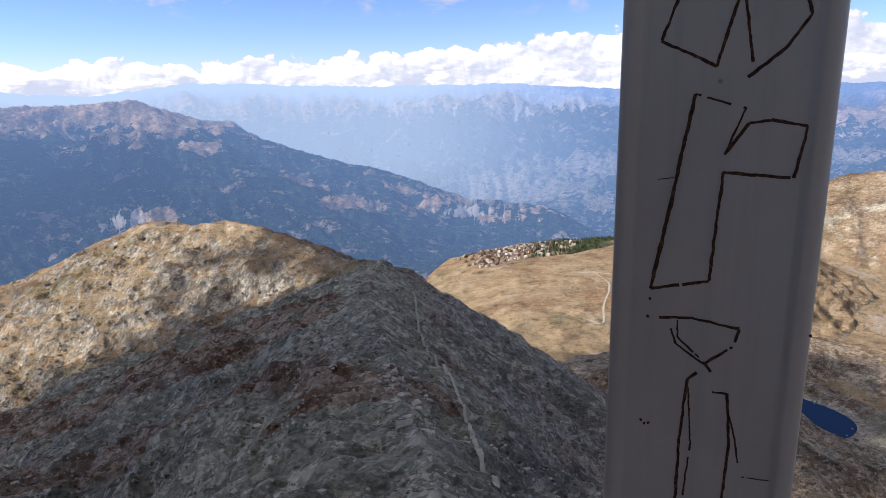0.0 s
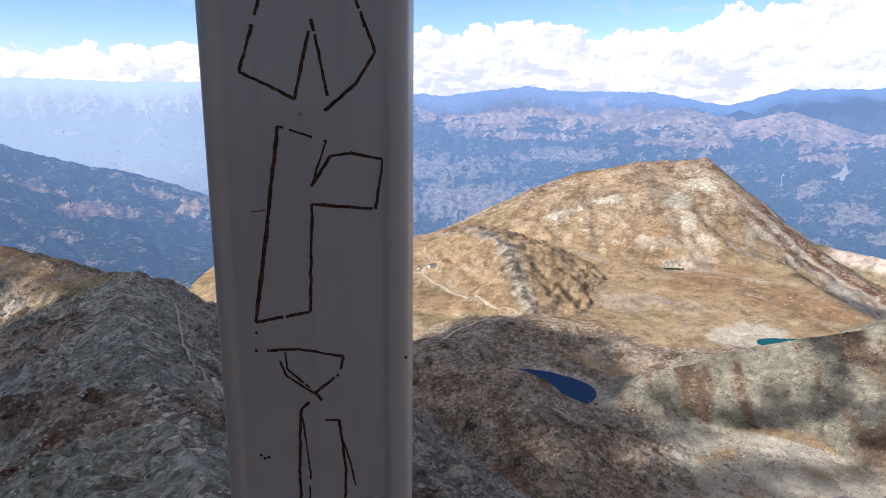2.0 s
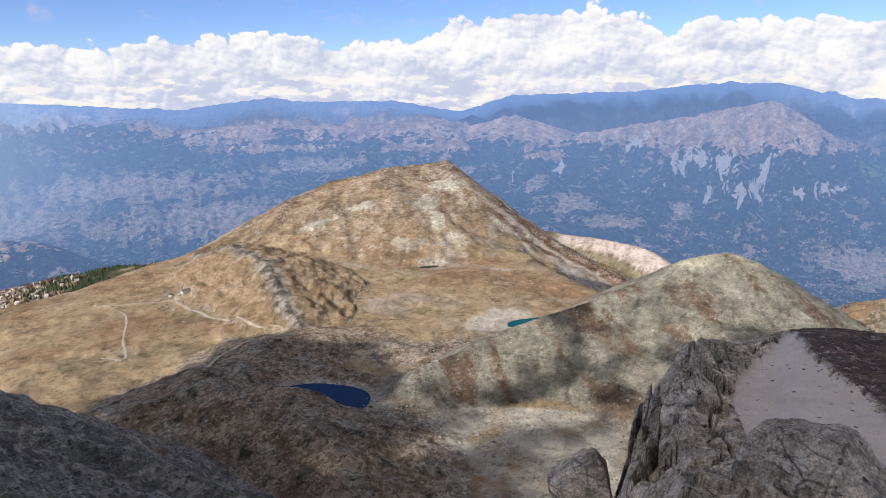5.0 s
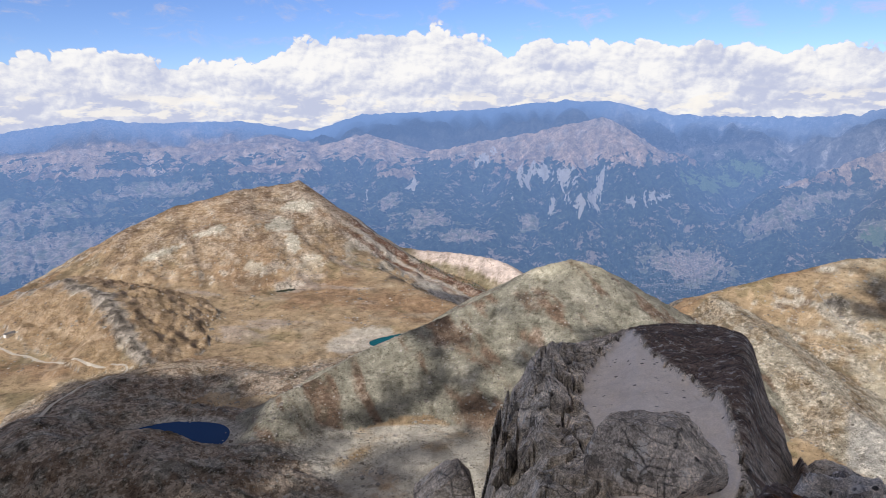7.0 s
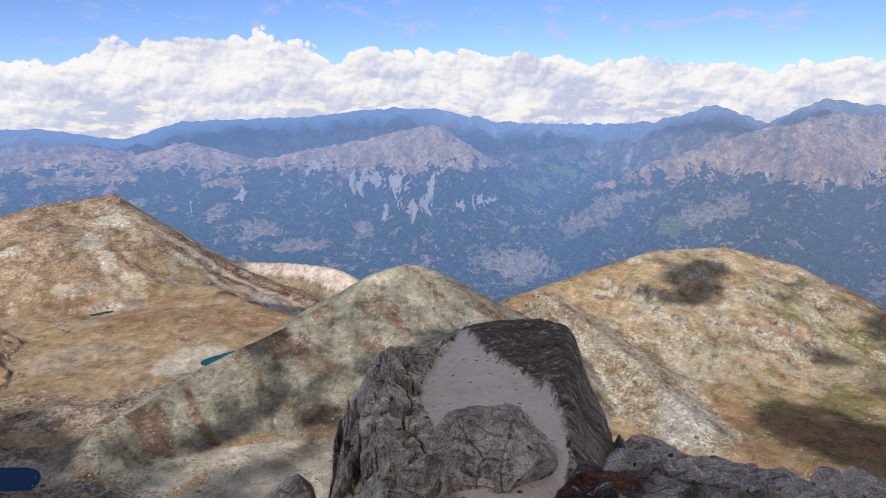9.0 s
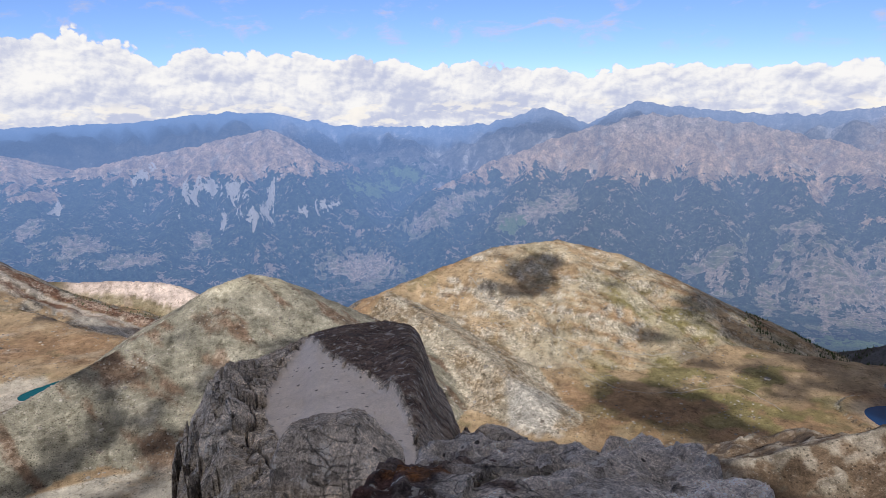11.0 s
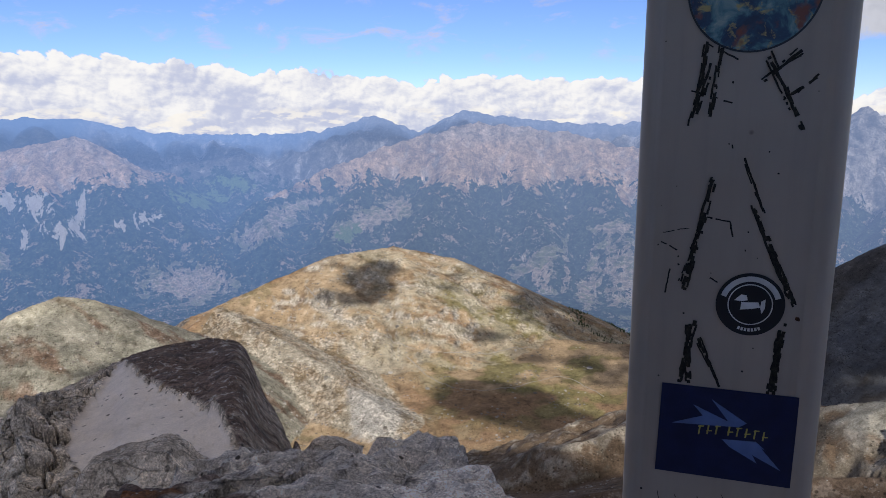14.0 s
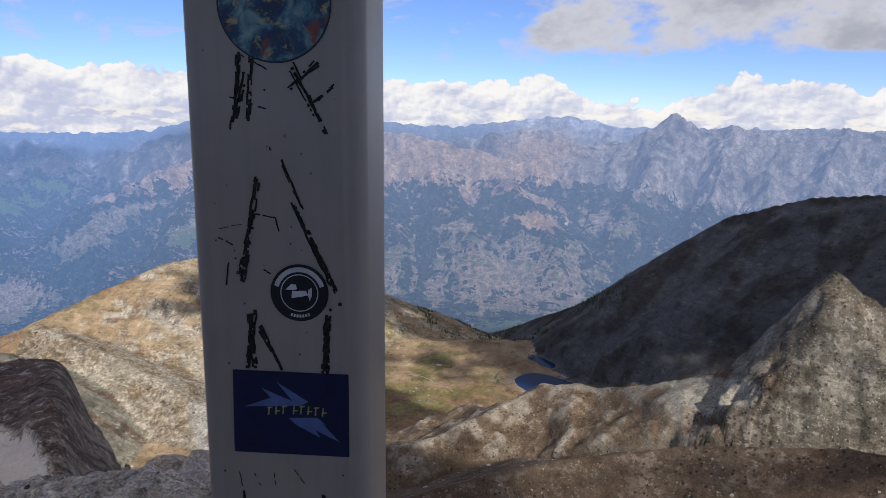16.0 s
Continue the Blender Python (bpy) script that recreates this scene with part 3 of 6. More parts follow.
NEAR_FORMS = [(NEAR_RIDGE, 0.43, 0.80, 1.0), (NEAR_SHOULDER, 1.15, 0.42, 0.6), (HUT_RIDGE, 0.40, 0.62, 1.0), (BROWN_PEAK, 0.60, 0.37, 1.0),
              (CRAG, 0.34, 0.50, 1.2), (PEAK_SPUR, 0.66, 0.44, 1.2), (PEAK_SPUR_R, 0.7, 0.62, 1.2), (VILLAGE_HILL, 0.35, 0.2, 0.5), (WHITE_CLIFF, 0.6, 0.75, 0.8),
              (LAKE_HILL, 0.25, 0.30, 0.9), (LAKE_KNOLL, 0.35, 0.42, 1.0), (SCREE_RIDGE, 0.6, 0.62, 0.8), (MEADOW_PEAK, 0.55, 0.40, 1.0),
              (MEADOW_SPUR, 0.42, 0.50, 1.0), (DARK_RIDGE, 0.8, 0.72, 0.8), (HORN, 1.55, 1.35, 1.15), (BENCH, 0.55, 0.70, 0.6), (LIT_CREST, 0.6, 0.7, 1.5),
              (BROWN_SUMMIT, 0.95, 0.60, 1.2), (BROWN_EAST, 0.75, 0.76, 1.2)]
BLUE_MOUNTAIN = [(-50, -1.0, 3300), (-33.7, -1.7, 3200), (-30.2, -1.8, 3200), (-25.0, -1.6, 3200), (-22.7, -2.5, 3150), (-16.6, -4.7, 3050), (-12.2, -6.3, 3000), (-7.7, -7.6, 2950),
                 (-3.4, -8.9, 2900), (0.8, -10.4, 2850), (7.1, -10.9, 2800), (10.4, -13.2, 2750), (13, -16, 2700)]
BLUE_SPUR_A = [(-22.7, -2.5, 3150), (-20, -6.5, 2800), (-15.5, -11.0, 2450), (-8, -14.5, 2250)]
BLUE_SPUR_B = [(-7.7, -7.6, 2950), (-5.4, -11.0, 2650), (-3, -15.0, 2400)]
BLUE_SPUR_C = [(-33.7, -1.7, 3200), (-33, -8, 2600), (-31, -12.5, 2250)]
LEFT_CHAIN = [(10, -6.0, 4350), (15, -4.2, 4400), (21.8, -3.2, 4350), (32.4, -3.4, 4300), (37.2, -2.4, 4250), (40.8, -3.4, 4200), (44.9, -2.5, 4250), (49.1, -4.4, 4200)]
COULOIR_MOUNTAIN = [(44, -6.2, 4000), (49.1, -4.2, 4000), (54.3, -3.3, 3950), (59.4, -2.4, 3900), (64.3, -1.4, 3900), (67.0, -3.3, 3750), (68.5, -5.3, 3600), (71, -8.2, 3330), (73.0, -10.5, 3100), (75.3, -13.6, 2850)]
BROAD_MOUNTAIN = [(73.0, -10.8, 3150), (74.2, -9.2, 3300), (77.1, -6.9, 3500), (82.8, -4.2, 3800), (87.1, -2.7, 3950), (90.3, -1.6, 4000), (94.9, -0.6, 4050), (99.3, -0.9, 4050),
                  (103.6, -1.6, 4000), (107.8, -2.6, 3950), (112.5, -3.8, 3850), (117.9, -5.6, 3700), (121, -7.5, 3500), (125, -10.5, 3250)]
RIB_MOUNTAIN = [(112, -6.0, 4250), (116.1, -3.9, 4250), (119.6, -2.0, 4300), (123.6, 0.3, 4350), (125.9, -1.0, 4350), (127.9, -0.5, 4300), (131.9, -1.7, 4250), (135.4, -0.6, 4300), (137.8, -1.2, 4300), (150, -1.0, 4300)]
SKYLINE = [(-50, -0.5, 4700), (-33.5, -0.7, 4700), (-28.3, -1.2, 4700), (-21.2, -0.4, 4700), (-16.2, -0.6, 4700), (-7.3, -1.0, 4700), (4.2, -1.0, 4700), (12.7, -1.6, 4700), (18.5, -1.9, 4700),
           (25.0, -1.0, 4700), (27.7, -1.4, 4700), (34.7, -1.3, 4700), (40.4, -2.2, 4700), (44.5, -0.9, 4700), (54.3, -0.6, 4700), (61.2, 0.1, 4700), (65.2, -0.1, 4700), (69.5, -1.1, 4700),
           (76.4, -1.4, 4700), (81.9, -1.2, 4700), (86.6, 0.1, 4700), (90.3, -1.3, 4700), (93.9, 0.5, 4700), (99.3, -0.2, 4700), (103.6, -0.7, 4700), (109.6, -0.3, 4700), (115.0, 0.3, 4700), (120, -0.6, 4700), (150, -0.5, 4700)]
SPURS = [[(64.3, -1.4, 3900), (66.0, -6.0, 3400), (69.0, -11.5, 2950)], [(59.4, -2.4, 3900), (57.5, -6.5, 3400), (55.0, -11.0, 2950)], [(54.3, -3.3, 3950), (51.0, -7.5, 3400), (47.0, -11.5, 2950)],
         [(61.5, -1.9, 3900), (62.5, -7.5, 3250), (63.5, -12.0, 2850)], [(94.9, -0.6, 4050), (92.5, -5.0, 3500), (90.5, -9.5, 3050)], [(87.1, -2.7, 3950), (85.0, -6.0, 3450), (82.5, -10.0, 3050)],
         [(99.3, -0.9, 4050), (99.5, -6.0, 3450), (101.5, -11.5, 2900)], [(103.6, -1.6, 4000), (106.0, -6.0, 3450), (108.5, -11.5, 2850)], [(109.0, -3.0, 3920), (113.0, -7.5, 3300), (115.0, -12.5, 2800)],
         [(78.0, -6.4, 3560), (77.5, -9.5, 3150), (79.5, -13.0, 2800)]]
RIBS = [[(123.6, 0.3, 4350), (121.5, -5.0, 3700), (119.5, -9.0, 3300)], [(127.9, -0.5, 4300), (127.0, -5.0, 3700), (125.5, -9.0, 3300)], [(135.4, -0.6, 4300), (134.0, -5.0, 3750), (132.5, -9.0, 3300)],
        [(131.0, -1.4, 4250), (130.5, -6.0, 3650)], [(119.6, -2.0, 4300), (118.0, -6.0, 3800)]]
FAR_FORMS = [(BLUE_MOUNTAIN, 0.6, 0.34, 0.8), (BLUE_SPUR_A, 0.4, 0.4, 0.8), (BLUE_SPUR_B, 0.4, 0.4, 0.8), (BLUE_SPUR_C, 0.4, 0.4, 0.8), (LEFT_CHAIN, 0.35, 0.28, 0.6),
             (COULOIR_MOUNTAIN, 0.6, 0.70, 1.0), (BROAD_MOUNTAIN, 0.6, 0.70, 1.0), (RIB_MOUNTAIN, 0.6, 0.85, 1.6), (SKYLINE, 0.5, 0.48, 0.9)]
FAR_FORMS += [(s, 0.55, 0.55, 1.0) for s in SPURS] + [(s, 0.9, 0.9, 2.6) for s in RIBS]

# lakes: centre (bearing, distance), half length, half width, turn of the long axis, level
LAKES = [(27.6, 800, 55, 40, -48, -379.5), (47.3, 1100, 46, 22, -30, -389.5), (37.7, 1452, 18, 9, -25, -390.0), (115.4, 1020, 62, 42, 25, -410.5), (114.0, 1150, 30, 12, 10, -414.0)]


def lake_distance(x, y, lake):
    az, r, a, b, turn, level = lake
    cx, cy, _ = at(az, 0, r)
    t = radians(turn)
    u = (x - cx) * math.cos(t) + (y - cy) * math.sin(t)
    v = -(x - cx) * math.sin(t) + (y - cy) * math.cos(t)
    th = np.arctan2(v, u)
    wob = 1 + 0.10 * np.sin(2 * th + 1) + 0.07 * np.sin(3 * th + az)
    return (np.abs(u / a) ** 2.6 + np.abs(v / b) ** 2.6) ** (1 / 2.6) / wob


def bearing_floor(az):
    return np.interp(az, [-60, -30, -8, 5, 50, 64, 85, 120, 150, 180], [-520, -500, -430, -388, -392, -415, -413, -414, -380, -380])


def height(x, y):
    """The relief of the whole place; also the roughness and which form is on top."""
    x, y = x.astype(np.float32), y.astype(np.float32)
    r = np.sqrt(x * x + y * y)
    az = np.degrees(np.arctan2(x, y))
    drop_at = np.interp(az, [-60, -10, 0, 5, 10, 15, 25, 40, 45, 50, 55, 62, 70, 96, 102, 109, 114, 124, 150], [1100, 1100, 1330, 1380, 1430, 1560, 1750, 1800, 1600, 1330, 1230, 1200, 1250, 1450, 1230, 1230, 1230, 1700, 1900])
    plain = -700 + 0.075 * np.maximum(r - 2900, 0)
    base = bearing_floor(az)
    base = base + (plain - base) * smooth(r, drop_at, drop_at + 480)
    base = base + 0.012 * np.maximum(r - 1000, 0) * (r < 2600) * smooth(az, 3, 12) * (1 - smooth(az, 55, 62)) * (1 - smooth(r, drop_at, drop_at + 480))
    k = 0.005 * r + 1.0
    zs, rough = [base], [np.full(r.shape, 0.45, np.float32)]
    near = np.full(r.shape, 1e5, np.float32)
    warp_x, warp_y = fbm(x, y, 260, 4, 7), fbm(x, y, 260, 4, 9)
    for nodes, back, front, ro in NEAR_FORMS + FAR_FORMS:
        far = nodes[0][2] > 2300
        bend = 45.0 if far and len(nodes) < 4 else (9.0 if len(nodes) < 6 and nodes[0][2] > 1300 else 0.0)
        zz, d = ridge(x + bend * warp_x, y + bend * warp_y, nodes, back, front)
        if nodes is HUT_RIDGE:
            zz = zz - 0.8 * np.clip(r * np.sin(np.radians(az + 6.0)), 0, None) * (np.abs(az) < 90)
        zs.append(zz)
        rough.append(np.full(r.shape, ro, np.float32))
        near = np.minimum(near, d)
    cone = -4.0 - 0.92 * r
    zs.append(cone)
    rough.append(np.full(r.shape, 1.2, np.float32))
    top = zs[0]
    for z in zs[1:]:
        top = np.maximum(top, z)
    weight, total, form = 0.0, 0.0, np.zeros(r.shape, np.int16)
    for i, (z, ro) in enumerate(zip(zs, rough)):
        w = np.exp(np.clip((z - top) / k, -30, 0))
        weight = weight + w
        total = total + w * ro
        form[z >= top] = i
    z = top + k * np.log(weight) * 0.6
    rgh = total / weight
    settle = smooth(near, 0, 70) * 0.8 + 0.2
    far = smooth(r, 1900, 2700)
    lift = np.clip((z - plain) / 260, 0.03, 1) * far + (1 - far)
    swell = (fbm(x, y, 620, 4, 11, True, 0.5) - 0.6) * 105 * far * smooth(near, 0, 260) + (fbm(x, y, 210, 3, 21, True, 0.5) - 0.4) * (11 + 15 * far) * settle
    swell = swell + fbm(x, y, 70, 2, 25) * 4.5 * settle + fbm(x, y, 55, 3, 27, True) * 6.0 * np.isin(form, [1, 2, 16, 18]) * (0.4 + 0.6 * smooth(near, 0, 30))
    ribs = fbm(np.radians(az) * 3500 + 40 * warp_x, r * 0.22 + 40 * warp_y, 400, 4, 33, True, 0.55) - 0.35
    swell = swell + ribs * 95 * far * smooth(near, 20, 330)
    teeth = (fbm(x, y, 170, 4, 29, True, 0.6) - 0.25) * 26 * far * np.exp(-near / 110) * (0.35 + 0.65 * smooth(az, 64, 70))
    return z + swell * rgh * lift + teeth, rgh, form, near


def soften(v, n, axis):
    """Running mean over 2n+1 neighbours."""
    pad = [(0, 0), (0, 0)]
    pad[axis] = (n + 1, n)
    c = np.cumsum(np.pad(v, pad, mode="edge"), axis=axis)
    return (np.take(c, range(2 * n + 1, c.shape[axis]), axis) - np.take(c, range(0, c.shape[axis] - 2 * n - 1), axis)) / (2 * n + 1)


def drain(x, y, z):
    """How much ground, in square metres, drains through each place."""
    rows, cols = z.shape
    best, to = np.full(z.shape, 1e-4), np.arange(rows * cols).reshape(rows, cols)
    idx = to.copy()
    for di in (-1, 0, 1):
        for dj in (-1, 0, 1):
            if di or dj:
                a = (slice(max(0, -di), rows - max(0, di)), slice(max(0, -dj), cols - max(0, dj)))
                b = (slice(max(0, di), rows - max(0, -di)), slice(max(0, dj), cols - max(0, -dj)))
                fall = (z[a] - z[b]) / (np.hypot(x[a] - x[b], y[a] - y[b]) + 1e-6)
                better = fall > best[a]
                best[a] = np.where(better, fall, best[a])
                to[a] = np.where(better, idx[b], to[a])
    area = np.abs(np.gradient(x, axis=0) * np.gradient(y, axis=1) - np.gradient(x, axis=1) * np.gradient(y, axis=0)).ravel()
    flow, to = area.tolist(), to.ravel().tolist()
    for k in np.argsort(-z.ravel()).tolist():
        t = to[k]
        if t != k:
            flow[t] += flow[k]
    return np.array(flow).reshape(z.shape), best


def carve(x, y, z, near, unit, depth, wide):
    """Cuts gullies where water gathers, twice; returns the relief and how hollow each place is."""
    cut = 0.0
    for turn in range(2):
        flow, fall = drain(x, y, z)
        dig = np.log1p(flow / unit) * np.clip(fall / 0.3, 0.0, 1.3)
        dig = 0.45 * dig + 0.55 * soften(soften(dig, wide, 1), 1, 0)
        dig = soften(soften(dig, 1, 1), 1, 0)
        z = z - depth * dig * (0.2 + 0.8 * smooth(np.hypot(x, y), 600, 1200)) * (0.15 + 0.85 * smooth(near, 0, 90))
        cut = cut + dig
    return z, cut


def fine_relief(x, y, z, rgh, near, form):
    r = np.hypot(x, y)
    far = smooth(r, 1900, 2700)
    settle = smooth(near, 0, 40) * 0.55 + 0.45
    crag = 1 + 0.9 * np.isin(form, [5]) + 0.15 * np.isin(form, [1, 2]) + 0.5 * np.isin(form, [3, 16]) - 0.65 * np.isin(form, [17, 18]) - 0.4 * np.isin(form, [13, 14])
    z = z + (fbm(x, y, 46, 4, 31, True, 0.6) * 6.5 * smooth(-r, -2300, -1500) + fbm(x, y, 12, 2, 41, True, 0.6) * 2.0 * smooth(-r, -900, -450) + fbm(x, y, 4.5, 2, 43, True, 0.6) * 0.9 * smooth(-r, -420, -240)) * settle * crag * rgh * (1 - far)
    z = z + fbm(x, y, 90, 5, 35, True, 0.6) * 13 * far * rgh * np.clip((z + 700) / 250, 0.05, 1)
    for lake in LAKES:
        d = lake_distance(x, y, lake)
        z = np.where(d < 2.4, lake[5] - 2.5 + (z - lake[5] + 2.5) * smooth(d, 0.9, 2.4), z)
        z = np.where(d < 1.0, lake[5] - 3.0, np.where(d < 1.6, np.maximum(z, lake[5] + (d - 1.0) * 4 - 0.3), z))
    return z


def grid_mesh(name, x, y, z, tint, material, wrap=False, smooth_shade=True, keep=None):
    rows, cols = x.shape
    me = bpy.data.meshes.new(name)
    co = np.stack([x, y, z], -1).reshape(-1, 3).astype(np.float32)
    idx = np.arange(rows * cols, dtype=np.int32).reshape(rows, cols)
    nxt = np.roll(idx, -1, 1) if wrap else idx[:, 1:]
    cur = idx if wrap else idx[:, :-1]
    quads = np.stack([cur[:-1], cur[1:], nxt[1:], nxt[:-1]], -1).reshape(-1, 4)
    used = np.arange(rows * cols)
    if keep is not None:
        quads = quads[keep.ravel()]
        used = np.unique(quads)
        quads = np.searchsorted(used, quads).astype(np.int32)
        co = co[used]
    me.vertices.add(len(co))
    me.vertices.foreach_set("co", co.ravel())
    me.loops.add(quads.size)
    me.loops.foreach_set("vertex_index", quads.ravel())
    me.polygons.add(len(quads))
    me.polygons.foreach_set("loop_start", np.arange(0, quads.size, 4, dtype=np.int32))
    me.polygons.foreach_set("use_smooth", np.full(len(quads), smooth_shade))
    me.update(calc_edges=True)
    if tint is not None:
        at_ = me.color_attributes.new("tint", "FLOAT_COLOR", "POINT")
        rgba = np.concatenate([tint.reshape(-1, 3)[used], np.ones((len(co), 1))], 1).astype(np.float32)
        at_.data.foreach_set("color", rgba.ravel())
    me.materials.append(material)
    return new(name, me)


def blend(c, col, w):
    return c + (np.array(col, np.float32) - c) * np.clip(w, 0, 1)[..., None]


AZ_FINE = np.arange(-43, 149, 0.155)
AZ_ALL = np.concatenate([AZ_FINE, np.arange(152, 316, 4.0)])
R_NEAR = 46 * np.exp(np.concatenate([np.arange(0, math.log(115 / 46), 0.016), np.arange(math.log(115 / 46), math.log(2500 / 46), 0.0056)]))
SEAM = lambda az: np.interp(az, [-60, -6, 0, 6, 14, 60, 68, 110, 122, 150], [1500, 1500, 2150, 2250, 2350, 2300, 1900, 1950, 1700, 1700])

bearing, dist = np.meshgrid(np.radians(AZ_ALL), R_NEAR)
seam = SEAM(np.degrees(bearing) - 360 * (np.degrees(bearing) > 200))
dist = 46 * (seam / 46) ** (np.log(dist / 46) / math.log(R_NEAR[-1] / 46))
gx, gy = dist * np.sin(bearing), dist * np.cos(bearing)
gz, grough, gform, gnear = height(gx, gy)
gz, gcut = carve(gx, gy, gz, gnear, 400.0, 1.25, 2)
gz = fine_relief(gx, gy, gz, grough, gnear, gform)


def slope_of(z, x, y):
    ax = np.stack([np.gradient(v, axis=0) for v in (x, y, z)], -1)
    bx = np.stack([np.gradient(v, axis=1) for v in (x, y, z)], -1)
    n = np.cross(ax, bx)
    n /= np.linalg.norm(n, axis=-1, keepdims=True) + 1e-9
    return 1 - np.abs(n[..., 2]), n


def spot(az, el, a0, e0, sa, se, lean=0.0):
    """1 at the middle of a patch of the slopes, 0 at its rim; by bearing and angle; lean: how much it rises for each degree."""
    return 1 - np.hypot((az - a0) / sa, (el - e0 - lean * (az - a0)) / se)


def EL(x, y, z):
    """The angle above the horizon from the summit."""
    return np.degrees(np.arctan2(z, np.hypot(x, y)))


# pale scree on the brown peak: bearing, angle, half widths, lean
PALE_SCREE = [(37.6, -9.7, 1.7, 0.75), (38.5, -11.1, 0.8, 1.0), (40.0, -13.2, 1.3, 1.4), (39.0, -8.2, 1.8, 0.6), (32.0, -9.9, 1.6, 0.4, 0.25), (43.2, -12.5, 0.5, 1.7), (35.2, -13.0, 1.0, 0.7), (28.4, -11.2, 2.0, 0.35, 0.3)]


def paint_ground(x, y, z, form, cut, near):
    az = np.degrees(np.arctan2(x, y))
    r = np.hypot(x, y)
    steep, nrm = slope_of(z, x, y)
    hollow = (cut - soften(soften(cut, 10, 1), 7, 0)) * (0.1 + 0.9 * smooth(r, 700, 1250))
    bulge = (z - soften(soften(z, 7, 1), 4, 0)) / (0.006 * r + 1)
    n1, n2, n3 = fbm(x, y, 260, 5, 51), fbm(x, y, 60, 4, 61, False, 0.6), fbm(x, y, 17, 2, 71, False, 0.6)
    n4 = fbm(x, y, 110, 4, 81, False, 0.6)
    ochre, brown, olive = (0.385, 0.28, 0.17), (0.15, 0.095, 0.06), (0.16, 0.14, 0.07)
    scree, pale, dark = (0.30, 0.28, 0.24), (0.50, 0.45, 0.37), (0.10, 0.08, 0.065)
    flat = np.zeros(x.shape + (3,), np.float32)
    # dry grass, browner on crests, darker in gullies, with broken rock where it steepens
    c = flat + np.array(ochre, np.float32)
    c = blend(c, (0.28, 0.175, 0.10), smooth(n1 + 0.25 * n2 + 0.3 * bulge, -0.05, 0.25) * 0.85)
    c = blend(c, (0.40, 0.33, 0.235), smooth(n4 + 0.3 * n2, 0.1, 0.4) * 0.6)
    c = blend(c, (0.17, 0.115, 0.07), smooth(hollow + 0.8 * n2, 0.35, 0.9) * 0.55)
    bare = smooth(6.0 * (steep - 0.075) + 0.6 * n2 + 0.5 * n4 - 0.1 * hollow, 0.25, 0.5)
    c = blend(c, pale, bare * 0.85)
    c = blend(c, scree, smooth(n1 - 0.5 * n2, 0.05, 0.25) * bare * 0.8)
    c = blend(c, dark, smooth(bulge + 0.5 * n3 + 5 * (steep - 0.09), 0.42, 0.7) * 0.75)
    c = blend(c, brown, smooth(0.5 * n3 + 0.8 * n2, 0.26, 0.46) * 0.7)
    c = blend(c, olive, smooth(fbm(x, y, 120, 4, 83) + 0.3 * n3, 0.22, 0.42) * 0.55)
    # dark stripes painted as the shadow lines of the shoulder's terraces
    w = (form == 4) * smooth(az, 17, 20) * (1 - smooth(az, 28, 31)) * smooth(-near, -75, -55)
    c = blend(c, (0.15, 0.115, 0.07), w * smooth(np.sin(near / 3.6 + 2.0 * n2 + 0.12 * (r - 1600)), -0.1, 0.4) * 0.75)
    w = np.isin(form, [0, 4, 5, 6]) * smooth(az, 18, 24) * (1 - smooth(az, 44, 46)) * smooth(r, 1080, 1200)
    c = blend(c, (0.40, 0.325, 0.265), w * smooth(fbm(x + 0.4 * y, 0.4 * y, 120, 5, 87, False, 0.65), 0.12, 0.24) * 0.8)
    d = np.hypot((az - 44.4) / 3.6, (r - 1085) / 75)
    c = blend(c, (0.50, 0.45, 0.375), smooth(-(d + 0.5 * n2), -1.0, -0.8) * 0.9)
    # the green hollows under the meadow peak
    w = smooth(az, 88, 94) * (1 - smooth(az, 108, 112)) * smooth(-r, -1420, -1300) * smooth(r, 800, 950)
    c = blend(c, (0.19, 0.17, 0.065), w * smooth(n4 + 0.3 * n2, -0.02, 0.15) * 0.8)
    # the near ridge: grey rubble with rusty heath
    w = np.isin(form, [1, 2, len(NEAR_FORMS) + len(FAR_FORMS) + 1]) * 1.0
    lie_ = fbm(0.38 * x + 0.25 * y, y, 58, 5, 93, False, 0.62)
    s = blend(flat + np.array((0.27, 0.275, 0.225), np.float32), (0.17, 0.095, 0.06), smooth(0.9 * lie_ + 0.9 * n4 - 0.25 * (form == 2), 0.02, 0.14) * 0.92)
    s = blend(s, (0.13, 0.12, 0.095), smooth(-lie_ + 0.7 * n2 + 0.4 * bulge, 0.25, 0.45) * 0.7)
    s = blend(s, (0.43, 0.42, 0.375), smooth(fbm(x, y, 8, 3, 91, False, 0.65), 0.25, 0.45) * 0.6)
    c = c + (s - c) * w[..., None]
    w = np.isin(form, [1, 2]) * smooth(az + 0.02 * r, 3, 9)
    c = blend(c, (0.21, 0.205, 0.20), w * smooth(n2 + 0.5 * n4, -0.35, 0.1) * 0.8)
    # scree ridge, olive grey, browned along the fall line
    w = (form == 12) * 1.0
    s = flat + np.array((0.262, 0.246, 0.192), np.float32)
    u, v = x * 0.949 - y * 0.317, x * 0.317 + y * 0.949
    drift = fbm(u, v * 0.24, 40, 5, 101, False, 0.6)
    s = blend(s, (0.17, 0.105, 0.07), smooth(drift + 0.4 * n4, 0.06, 0.26) * 0.85)
    s = blend(s, (0.40, 0.365, 0.29), smooth(-drift + 0.6 * n4, 0.15, 0.45) * 0.6)
    s = blend(s, (0.12, 0.105, 0.075), smooth(n3 + 0.6 * n2, 0.34, 0.55) * 0.6)
